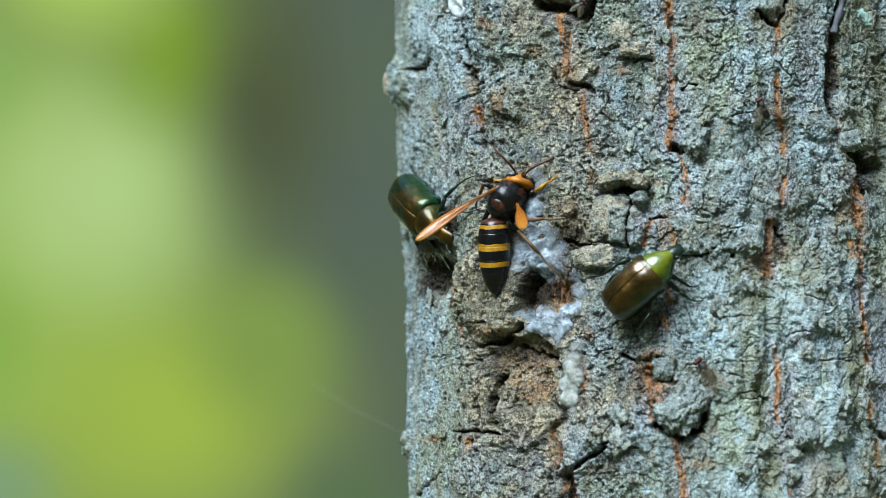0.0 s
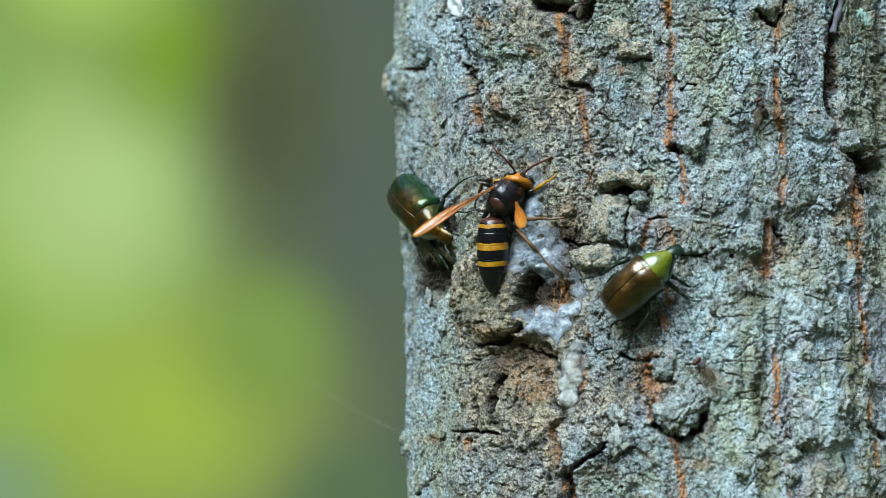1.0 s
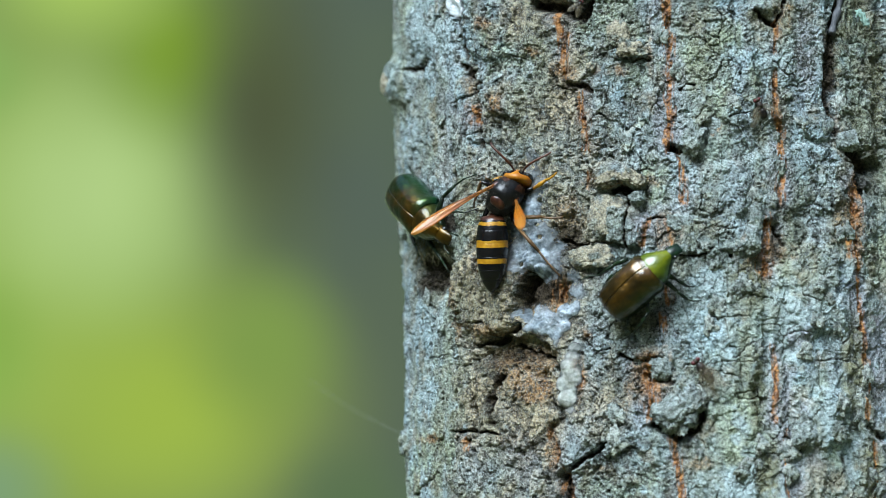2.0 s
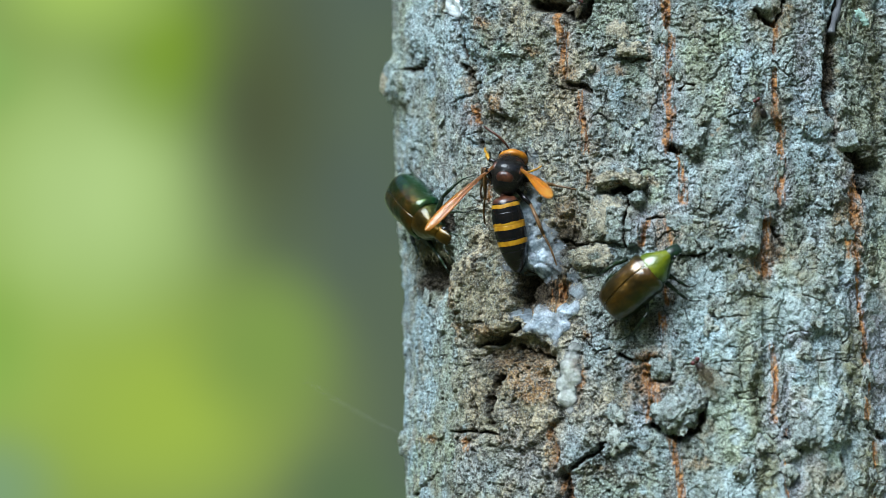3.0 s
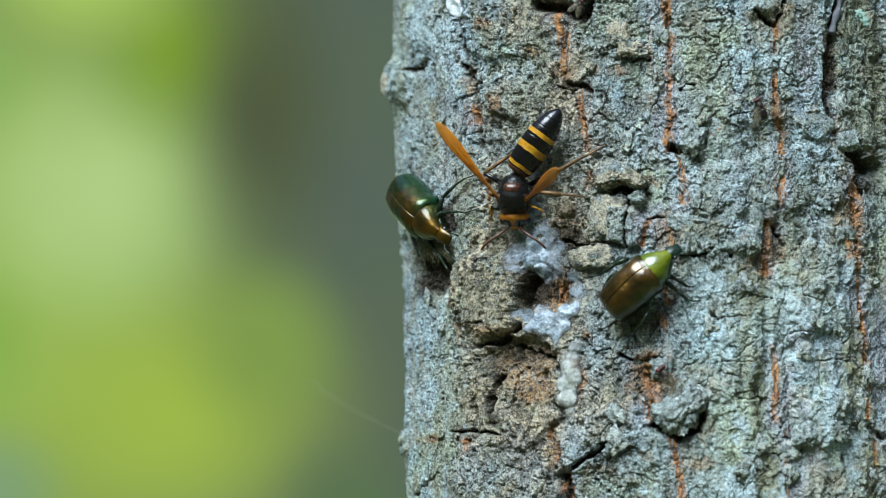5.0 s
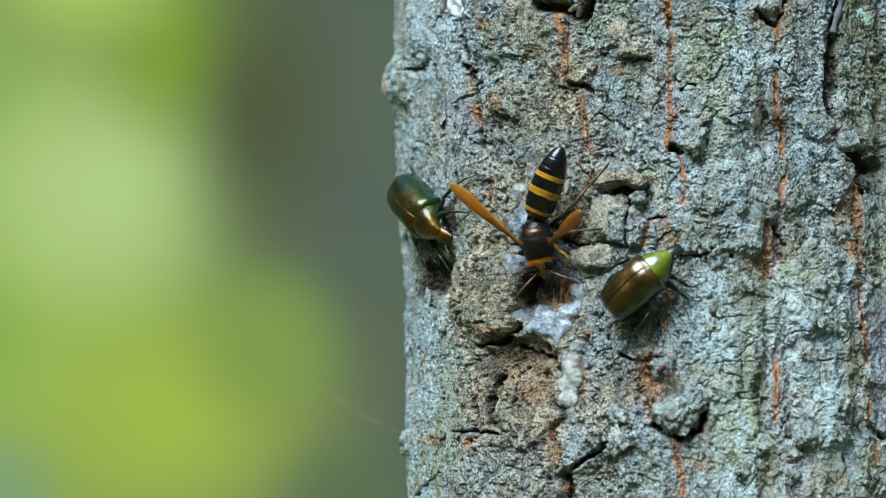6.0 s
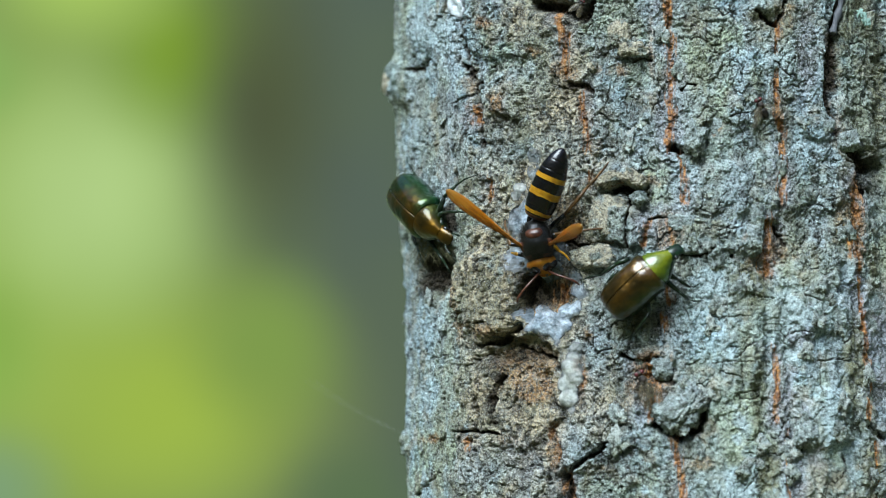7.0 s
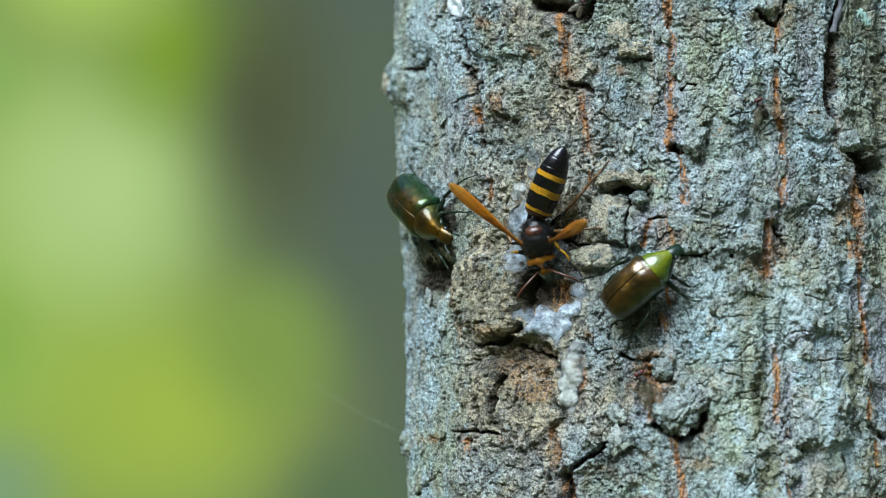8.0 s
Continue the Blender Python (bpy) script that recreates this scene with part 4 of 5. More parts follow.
def chafer(label, case_material, pronotum_material, head_material, place, legs):
    """A flower chafer, head towards +x, back towards +z."""
    ob = tagged(new("beetle"), label, "beetle", "beetles on the trunk")
    case = ((-80, 0.8, 20, 12, 2), (-76, 0.8, 34, 23, 0), (-63, 0.8, 43, 35, -4), (-35, 0.8, 48, 43, -6), (-4, 0.8, 48, 46.5, -6), (14, 0.8, 46.5, 47, -5), (28, 0.8, 49, 44.5, -4),
            (36, 0.8, 48, 41, -2), (42, 0.8, 40, 38.5, 0))
    shell("elytron", case, 1, case_material, ob, arch=3.1), shell("elytron", case, -1, case_material, ob, arch=3.1)
    back = ((37, 0, 38, 38.5, -2), (44, 0, 40, 38.8, -4), (54, 0, 37.5, 36.5, -5), (66, 0, 29, 31.5, -5), (78, 0, 20, 24, -4), (89, 0, 13.5, 16, -3))
    full = shell("pronotum", back, 1, pronotum_material, ob)
    mirror = full.modifiers.new("both sides", "MIRROR")
    mirror.use_axis = (False, True, False)
    mirror.merge_threshold = 1e-6
    full.modifiers.move(1, 0)
    bm = bmesh.new()
    tri = [[Vector((44 - 30 * i / 8, (1 - i / 8) * 15 * (j / 4 - 1), float(np.interp(44 - 30 * i / 8, (5, 28, 40, 46), (47.6, 43.8, 39.4, 38.4))) - 0.012 * ((1 - i / 8) * 15 * (j / 4 - 1)) ** 2)) * U for j in range(9)] for i in range(9)]
    grid_part(bm, tri)
    bmesh.ops.remove_doubles(bm, verts=bm.verts, dist=1e-7)
    bmesh.ops.recalc_face_normals(bm, faces=bm.faces)
    sc = part("scutellum", bm, pronotum_material, ob)
    add_values(sc.data, {"rim": np.zeros(len(sc.data.vertices))})
    sc.modifiers.new("thickness", "SOLIDIFY").thickness = 1.2 * U
    belly = smooth_sections(((-77, 0, 2, 10, 8), (-70, 0, 0, 28, 14), (-30, 0, -2, 44, 20), (20, 0, -2, 44, 22), (55, 0, 0, 37, 18), (82, 0, 4, 18, 10)), 20)
    part("underside", oval_body(belly, 20), BLACKLEG, ob)
    skull = smooth_sections(((82, 0, 6, 16, 9), (92, 0, 5, 15, 9), (102, 0, 2, 14, 7), (110, 0, -1, 12, 4), (113, 0, -2, 9, 2)), 14)
    head = part("head", oval_body(skull, 16), head_material, ob)
    for s in (1, -1):
        bm = bmesh.new()
        bmesh.ops.create_uvsphere(bm, u_segments=12, v_segments=8, radius=5 * U, matrix=Matrix.Translation(Vector((92, 14 * s, 5)) * U))
        part("eye", bm, EYE_BLACK, head)
        bm = tube(bmesh.new(), curve_points(((104, 10 * s, 0), (112, 17 * s, 3), (120, 20 * s, 0), (126, 22 * s, -2)), 8), [1.4, 1.2, 1.2, 1.2, 1.4, 2.2, 2.6, 1.4])
        part("antenna", bm, BLACKLEG, head)
    ob.matrix_basis = place
    inside = place.inverted()
    for row in legs:
        bm = bmesh.new()
        hip, knee, ankle, *toes = [tuple(inside @ on_trunk(a, b, lift / 1000)[0] / U) for a, b, lift in row]
        tube(bm, (hip, [(h + k) / 2 for h, k in zip(hip, knee)], knee), (5, 6, 3.5))
        tube(bm, (knee, [(h + k) / 2 for h, k in zip(knee, ankle)], ankle), (3.2, 3.6, 3.0))
        mid = [(h + k) / 2 for h, k in zip(knee, ankle)]
        tube(bm, (mid, (mid[0] + 3, mid[1] + (4 if mid[1] > 0 else -4), mid[2] - 2)), (1.5, 0.5), 5)
        tube(bm, (ankle, *toes), [2.0] + [1.5] * (len(toes) - 1) + [0.9])
        part("leg", bm, BLACKLEG, ob)
    return ob


def seat(a, b, lift, heading, pitch, roll, facing):
    """The pose of an insect at a spot of the chart: its heading in degrees (0 to the right, 90 up), its back turned to facing."""
    p, _ = on_trunk(a, b, lift)
    n = Vector(facing).normalized()
    right = Vector((0, 0, 1)).cross(-n).normalized() * -1
    right = right if right.x > 0 else -right
    up = n.cross(right)
    up = up if up.z > 0 else -up
    h = radians(heading)
    fwd = right * math.cos(h) + up * math.sin(h)
    side = n.cross(fwd)
    m = Matrix((fwd, side, n)).transposed().to_4x4()
    return Matrix.Translation(p) @ m @ pose(0, 0, 0, roll, -pitch, 0)


def headed(a, b, lift, forward, back):
    """The pose of an insect at a spot of the chart, its head towards forward and its back towards back."""
    x = Vector(forward).normalized()
    z = Vector(back)
    z = (z - x * z.dot(x)).normalized()
    return Matrix.Translation(on_trunk(a, b, lift)[0]) @ Matrix((x, z.cross(x), z)).transposed().to_4x4()


LEGS_A = (((1112, 458, 4), (1086, 469, 4.2), (1062, 487, 2), (1046, 489, 1.4), (1028, 496, 1)), ((1175, 484, 4), (1196, 494, 3.4), (1217, 507, 2), (1228, 508, 1.2), (1240, 500, 1)),
          ((1168, 490, 4), (1199, 516, 3.4), (1217, 530, 2), (1228, 533, 1.2), (1243, 532, 1)), ((1140, 518, 4), (1146, 552, 6.0), (1122, 588, 4.2), (1112, 596, 3.0), (1098, 603, 1.8)),
          ((1092, 480, 4), (1074, 500, 3), (1066, 520, 2), (1058, 528, 1.4)))
beetle_a = chafer("glossy olive-bronze flower chafer with yellow-green shield on bark", ELYTRA, SHIELD, HEADGREEN,
                  headed(1127, 502, 0.0055, (0.74, -0.15, 0.66), (-0.40, -0.88, 0.25)) @ Matrix.Diagonal((0.88, 0.82, 0.88, 1)), LEGS_A)
LEGS_B = (((772, 392, 3), (786, 350, 5.0), (806, 330, 4), (822, 318, 2.4), (846, 309, 1.5)), ((772, 388, 3), (784, 377, 5.0), (810, 375, 4.4), (824, 377, 2.2), (850, 369, 1.5)),
          ((760, 360, 2), (752, 336, 4.0), (732, 306, 3), (725, 292, 2), (719, 278, 1.5)), ((756, 420, 2), (770, 440, 2.4), (786, 464, 2), (792, 474, 1.4), (798, 484, 1)),
          ((730, 410, 1), (738, 436, 1.4), (746, 454, 1), (750, 466, 0.6)))
beetle_b = chafer("glossy coppery green flower chafer on the trunk's edge", ELYTRA_GREEN, BRONZE, BRONZE,
                  headed(744, 371, 0.0060, (0.45, -0.75, -0.48), (-0.78, -0.59, 0.18)) @ Matrix.Diagonal((1.13, 0.92, 0.96, 1)), LEGS_B)


# ---- the hornet ----
H_BLACK = chitin("black hornet chitin", (0.002, 0.002, 0.003), (0.005, 0.0035, 0.0035), 0.25, 0.38)
H_FUR = chitin("dark downy hornet thorax", (0.002, 0.002, 0.002), (0.009, 0.008, 0.007), 0.36, 0.3, 1600)
H_RED = chitin("red-brown hornet chitin", (0.035, 0.010, 0.005), (0.09, 0.03, 0.014), 0.35, 0.3)
H_YELLOW = chitin("yellow hornet band", (0.30, 0.13, 0.005), (0.42, 0.21, 0.010), 0.42, 0.25)
H_ORANGE = chitin("orange hornet head", (0.28, 0.085, 0.004), (0.40, 0.15, 0.008), 0.4, 0.25)
H_LEG = chitin("brown hornet leg", (0.06, 0.03, 0.01), (0.16, 0.08, 0.028), 0.45, 0.2)
WING = wing_material("amber wing membrane")
VEIN = chitin("brown wing vein", (0.16, 0.055, 0.010), (0.28, 0.11, 0.02), 0.4, 0.1)


DOWN = chitin("grey-brown down", (0.012, 0.010, 0.007), (0.04, 0.033, 0.024), 0.7, 0.0)


def down(count):
    """Short hairs on the thorax, each a thin blade."""
    bm = bmesh.new()
    rng = random.Random(4)
    for _ in range(count):
        a, x = rng.uniform(-0.35, math.pi + 0.35), rng.uniform(-34, 34)
        w = 25 * math.sqrt(max(0.05, 1 - (x / 39) ** 2))
        p = Vector((x, 1.22 * w * math.cos(a), 1 + w * math.sin(a)))
        n = Vector((x * 0.012 + rng.uniform(-0.5, 0.2), math.cos(a) + rng.uniform(-0.3, 0.3), math.sin(a) + rng.uniform(-0.3, 0.3))).normalized()
        side = n.cross(Vector((1, 0.2, 0.1))).normalized() * 0.45
        tip = p + n * rng.uniform(4, 9)
        q = [bm.verts.new((v) * U) for v in (p - side, p + side, tip, p + n.cross(side).normalized() * 0.32)]
        bm.faces.new((q[0], q[1], q[2])), bm.faces.new((q[1], q[3], q[2])), bm.faces.new((q[3], q[0], q[2]))
    return bm


def paint_faces(bm, rule):
    for f in bm.faces:
        f.material_index = rule(f.calc_center_median() / U)


def hornet():
    ob = tagged(new("hornet"), "black hornet with yellow bands and amber wings feeding on sap", "hornet")
    chest = smooth_sections(((-39, 0, -4, 8, 8), (-35, 0, -2, 17, 15), (-24, 0, 1, 23, 20), (-6, 0, 3, 29, 25), (10, 0, 3, 30, 24), (25, 0, -1, 26, 19), (33, 0, -3, 19, 14), (37, 0, -5, 9, 9)), 40)
    bm = oval_body(chest, 32, 0.05, 3)

    def chest_colour(c):
        return 1 if 24 < c.x and c.z > -6 and abs(c.y) > 9 else 0
    paint_faces(bm, chest_colour)
    part("thorax", bm, (H_FUR, H_RED), ob)
    bm = oval_body(smooth_sections(((-25, 0, 15, 2, 2), (-23, 0, 16.5, 12, 5.5), (-17, 0, 19.5, 16, 7.5), (-11, 0, 21, 15, 7.5), (-6, 0, 22, 10, 5.5), (-4, 0, 22.5, 2, 2)), 18), 24)
    part("scutellum", bm, H_RED, ob, "red-brown hump of the back")
    part("down", down(1500), DOWN, ob, "short grey-brown down")
    skull = smooth_sections(((29, 0, -8, 13, 15), (31, 0, -7, 23, 21), (37, 0, -8, 27, 24), (45, 0, -11, 26, 23), (53, 0, -16, 20, 19), (58, 0, -20, 13, 13), (62, 0, -23, 7, 6)), 70)
    bm = oval_body(skull, 90)
    paint_faces(bm, lambda c: 1 if ((c.x - 50) / 9) ** 2 + ((abs(c.y) - 13) / 10) ** 2 < 1 and c.z > -24 else 0)
    head = part("head", bm, (H_ORANGE, H_BLACK), ob)
    for s in (1, -1):
        bm = bmesh.new()
        bmesh.ops.create_uvsphere(bm, u_segments=16, v_segments=12, radius=1.0)
        for v in bm.verts:
            v.co = (Vector((45, 20 * s, -9)) + Vector((v.co.x * 8, v.co.y * 8.5, v.co.z * 15))) * U
        part("eye", bm, EYE_BLACK, head)
        bm = tube(bmesh.new(), curve_points(((53, 6 * s, -8), (60, 15 * s, 8), (71, 33 * s, 19), (83, 50 * s, 21), (94, 59 * s, 17)), 16), [1.7, 1.8, 1.6] + [2.2] * 11 + [1.9, 1.3])
        part("antenna", bm, H_RED, head)
        bm = tube(bmesh.new(), ((56, 9 * s, -20), (63, 8 * s, -26), (66, 2 * s, -29)), (4, 3, 1))
        part("mandible", bm, H_ORANGE, head)
        bm = oval_body(smooth_sections(((-6, 21 * s, 13, 1, 1), (-1, 22 * s, 14, 7, 6), (11, 22 * s, 13, 7, 6), (19, 20 * s, 11, 1, 1)), 8), 10)
        part("tegula", bm, H_RED, ob)
    gaster = part_abdomen(ob)
    wings = [part_wing(ob, s) for s in (1, -1)]
    legs = []
    for s in (1, -1):
        for thigh_len, shin_len, tone in ((28, 54, H_YELLOW), (38, 86, H_LEG), (46, 122, H_LEG)):
            thigh = part("leg", tube(bmesh.new(), ((0, 0, 0), (thigh_len * 0.5, 0, 0), (thigh_len, 0, 0)), (4.0, 4.8, 3.2)), H_BLACK, ob)
            bm = bmesh.new()
            k = shin_len * 0.5
            tube(bm, ((-1, 0, 0), (k * 0.6, 0, 0.6), (k, 0, 0)), (2.8, 3.8, 2.8))
            tube(bm, curve_points(((k, 0, 0), (k * 1.4, 0, 3), (k * 1.8, 0, 2), (shin_len, 0, 0)), 9), (2.4, 2.0, 2.3, 1.7, 2.1, 1.6, 2.0, 1.4, 0.9))
            tube(bm, ((k, 0, 0), (k + 6, 2 * s, -3)), (1.0, 0.3), 5)
            shin = part("shin", bm, tone, thigh)
            legs.append((thigh, shin, thigh_len, shin_len))
    return ob, head, gaster, wings, legs


def part_abdomen(ob):
    keys = ((0, 0, 0, 4, 4), (-5, 0, 0, 7, 7), (-10, 0, 1, 19, 17), (-18, 0, 1, 24, 22), (-36, 0, 1, 28, 25), (-58, 0, 0, 29, 26), (-80, 0, -1, 28, 25), (-100, 0, -2, 24, 21),
            (-116, 0, -4, 18, 15), (-127, 0, -6, 10, 8), (-132, 0, -7, 3, 3))
    bm = bmesh.new()
    rings = []
    for x, yc, zc, w, h in smooth_sections(keys, 240):
        for edge in (-33, -55, -77, -98, -114):
            if edge - 1.6 < x < edge:
                w, h = w * 0.965, h * 0.965
        rings.append([Vector((x * 1.1 + 0.005 * (w * math.cos(2 * math.pi * k / 72)) ** 2, yc + w * math.cos(2 * math.pi * k / 72), zc + h * math.sin(2 * math.pi * k / 72))) * U for k in range(72)])
    loft(bm, rings)

    def bands(c):
        x = (c.x - 0.005 * c.y * c.y) / 1.1 + 0.2 * math.sin(c.y * 0.23) * (1 if c.z > 0 else 0)
        if -26 < x < -19.5 or -63 < x < -51.5 or -89 < x < -81.5:
            return 1
        return 2 if x > -17 and c.z > 0 else 0
    paint_faces(bm, bands)
    return part("abdomen", bm, (H_BLACK, H_YELLOW, H_RED), ob, "black abdomen with yellow bands")


def wing_width(f):
    """Half the width of the folded wing at a part f of its length."""
    swell = 2.6 + 8.2 * ease(np.float64((f - 0.12) / 0.66))
    return float(swell) * math.sqrt(max(0.0, 1 - max(0.0, (f - 0.72) / 0.28) ** 2.4))


def part_wing(ob, s):
    """A folded wing that reaches along +x from its root."""
    bm = bmesh.new()
    rows, tip = [], []
    for i in range(41):
        f = i / 40
        x = 182 * f
        w = wing_width(f) + 0.2
        row = []
        for k in range(11):
            g = k / 10 * 2 - 1
            row.append(Vector((x, g * w + 4 * f * f * s, 2.5 * (1 - g * g) + 1.2 * math.sin(g * 9) * (1 - f) + 6 * math.sin(math.pi * f))) * U)
            tip.append(max(0.0, (f - 0.5) / 0.5) ** 1.5)
        rows.append(row)
    grid_part(bm, rows)
    bmesh.ops.recalc_face_normals(bm, faces=bm.faces)
    if sum(f.normal.z for f in bm.faces) < 0:
        bmesh.ops.reverse_faces(bm, faces=bm.faces)
    wing = part("wing", bm, WING, ob, "narrow folded amber wing")
    add_values(wing.data, {"tip": tip})
    wing.modifiers.new("thickness", "SOLIDIFY").thickness = 0.8 * U
    for f0, f1, g0, g1, thick in ((0, 0.95, -0.95, -0.95, 1.5), (0, 0.8, -0.3, -0.55, 1.1), (0.05, 0.74, 0.3, 0.1, 1.0), (0.1, 0.62, 0.5, 0.6, 0.7), (0.42, 0.84, 0.0, 0.5, 0.6), (0.5, 0.62, -0.5, 0.15, 0.6), (0.66, 0.74, -0.5, 0.2, 0.6)):
        pts = []
        for i in range(16):
            f, g = f0 + (f1 - f0) * i / 15, g0 + (g1 - g0) * i / 15 + 0.05 * math.sin(i * 0.7)
            pts.append((182 * f, g * wing_width(f) * s + 4 * f * f * s, 2.6 * (1 - g * g) + 6 * math.sin(math.pi * f) + 0.5))
        part("vein", tube(bmesh.new(), pts, [0.7 * thick * (1 - 0.65 * i / 15) for i in range(16)], 5), VEIN, wing)
    return wing


wasp, skull_part, gaster, wings, legs = hornet()
HIPS = [(24, 17, -14), (4, 20, -16), (-18, 18, -16), (24, -17, -14), (4, -20, -16), (-18, -18, -16)]


# ---- small flies ----
FLY_BODY = chitin("grey-brown fly body", (0.010, 0.008, 0.007), (0.045, 0.032, 0.022), 0.5, 0.1)
FLY_EYE = chitin("red fly eye", (0.05, 0.010, 0.010), (0.10, 0.022, 0.022), 0.3, 0.3)


def gauze():
    s = Shade("smoky fly wing", 0.35)
    n = s.noise(900, 3)
    return s.set(Base_Color=s.mix(n, (0.10, 0.08, 0.05), (0.22, 0.18, 0.11)), Alpha=s.span(n, 0.3, 0.7, 0.08, 0.3))


GAUZE = gauze()


def fly(label, spread, size):
    """A small fly, head towards +x; spread: the angle of its wings off the body, in degrees."""
    ob = tagged(new("fly"), label, "fly", "small flies on the bark")
    part("body", oval_body(smooth_sections([(x * size, y, z * size, w * size, h * size) for x, y, z, w, h in ((-16, 0, 0, 1, 1), (-12, 0, 0, 4, 3.5), (-4, 0, 0, 5, 4.5), (-1, 0, 0, 3, 3), (3, 0, 1, 5, 5), (9, 0, 1, 3, 3))], 20), 14), FLY_BODY, ob)
    head = part("head", oval_body([(x * size, 0, 0, w * size, w * size) for x, w in ((9, 1), (10, 3), (12, 3.8), (14, 3), (15, 0.8))], 12), FLY_BODY, ob)
    for s in (1, -1):
        bm = bmesh.new()
        bmesh.ops.create_uvsphere(bm, u_segments=10, v_segments=8, radius=2.8 * size * U, matrix=Matrix.Translation(Vector((12, 3 * s, 1)) * size * U))
        part("eye", bm, FLY_EYE, head)
        bm = bmesh.new()
        rows = []
        for i in range(11):
            f = i / 10
            w = 7 * math.sin(math.pi * min(1, f * 0.9 + 0.05)) ** 0.7
            rows.append([Vector((-30 * f * size, (g * w + 3 * f) * size, 1.2 * (1 - g * g) * size)) * U for g in (-1, -0.5, 0, 0.5, 1)])
        grid_part(bm, rows)
        wing = part("wing", bm, GAUZE, ob, "smoky see-through wing")
        wing.modifiers.new("thickness", "SOLIDIFY").thickness = 0.3 * U
        wing.matrix_basis = Matrix.Translation(Vector((3, 3 * s, 5)) * size * U) @ pose(0, 0, 0, -12 * s, 4, -spread * s)
        for x, fx, fy in ((6, 14, 12), (2, 1, 15), (-1, -14, 13)):
            part("leg", tube(bmesh.new(), [(a * size, b * s * size, c * size) for a, b, c in ((x, 3, -2), ((x + fx) / 2, fy * 0.6, 2), (fx, fy, -8), (fx * 1.2, fy * 1.3, -9))], (0.9, 0.8, 0.5, 0.4), 5), FLY_BODY, ob)
    return ob


fly_walker = fly("slender brown fly with folded smoky wings walking on bark", 8, 1.7)
fly_still = fly("tiny red-eyed fly with spread smoky wings on bark", 40, 1.3)
fly_still.matrix_basis = seat(1347, 192, 0.0016, 118, 0, 0, (0.1, -1, 0))
fly_top = fly("tiny brown fly resting beside a dark crevice", 20, 0.8)
fly_top.matrix_basis = seat(1026, 12, 0.0018, 60, 0, 0, (-0.2, -1, 0))


# ---- scraps on the bark ----
def lichen_scrap():
    s = Shade("pale green lichen", 0.9)
    n = s.noise(900, 4)
    mat = s.set(Base_Color=s.mix(n, (0.18, 0.30, 0.25), (0.36, 0.50, 0.43)), Normal=s.bump(n, 0.0004, 0.6))
    ob = tagged(new("lichen"), "pale green leafy lichen scrap on bark", "lichen")
    ob.matrix_basis = Matrix.Translation(on_trunk(1526, 30, 0.0005)[0])
    for k, (x, z, r) in enumerate(((-4, 6, 6), (1, 2, 5), (4, -5, 5), (9, -11, 6))):
        part("lobe", lump(bmesh.new(), Vector((x, -1, z)) * U, (0.8 * r * U, 2.5 * U, r * U), Matrix.Identity(4), k + 3.3, 0.9, 4), mat, ob)


lichen_scrap()


def bark_strip():
    s = Shade("smooth blue-grey bark strip", 0.6)
    n = s.noise(500, 4, vec=s.stretch(3, 3, 0.4))
    mat = s.set(Base_Color=s.mix(n, (0.04, 0.042, 0.046), (0.12, 0.125, 0.135)), Normal=s.bump(n, 0.0008, 0.7))
    pts = [tuple(on_trunk(a, b, -0.0008)[0] / U) for a, b in ((1492, -14), (1489, 6), (1484, 24), (1478, 44), (1474, 60))]
    part("bark_strip", tube(bmesh.new(), curve_points(pts, 16), [6.5 + 1.5 * math.sin(k) for k in range(16)], 10), mat, tree)


bark_strip()


def trunk_top():
    """The broken upper end of the trunk."""
    s = Shade("weathered end wood", 0.85)
    n = s.noise(60, 4)
    mat = s.set(Base_Color=s.mix(n, (0.14, 0.11, 0.075), (0.34, 0.28, 0.20)), Normal=s.bump(n, 0.004, 0.8))
    bm = bmesh.new()
    x0 = float(axis_at(3.39))
    rings = []
    for f, up in ((1.04, -0.03), (1.0, 0.008), (0.7, 0.03), (0.35, 0.045), (0.02, 0.05)):
        rings.append([Vector((x0 + RADIUS * f * math.cos(a), RADIUS + RADIUS * f * math.sin(a), 3.39 + up * (1 + 0.4 * math.sin(3 * a)))) for a in (2 * math.pi * k / 48 for k in range(48))])
    loft(bm, rings)
    part("broken_top", bm, mat, tree)


trunk_top()


def silk_thread():
    s = Shade("spider silk", 0.4)
    mat = s.set(Base_Color=s.mix(s.noise(90, 2), (0.42, 0.45, 0.40), (0.62, 0.66, 0.60)), Alpha=0.2)
    start = on_trunk(740, 780)[0]
    far = 0.80
    end = Vector((-(784 - 545) / FOCAL * far, far - DIST, EYE_Z - (672 - 441) / FOCAL * far))
    pts = [tuple((start.lerp(end, i / 12) - Vector((0, 0, 0.0012 * math.sin(math.pi * i / 12)))) / U) for i in range(13)]
    ob = tagged(new("spider_thread"), "single fine silk thread strung from the trunk's edge", "spider thread")
    part("strand", tube(bmesh.new(), pts, [0.32] * 13, 6), mat, ob)


silk_thread()


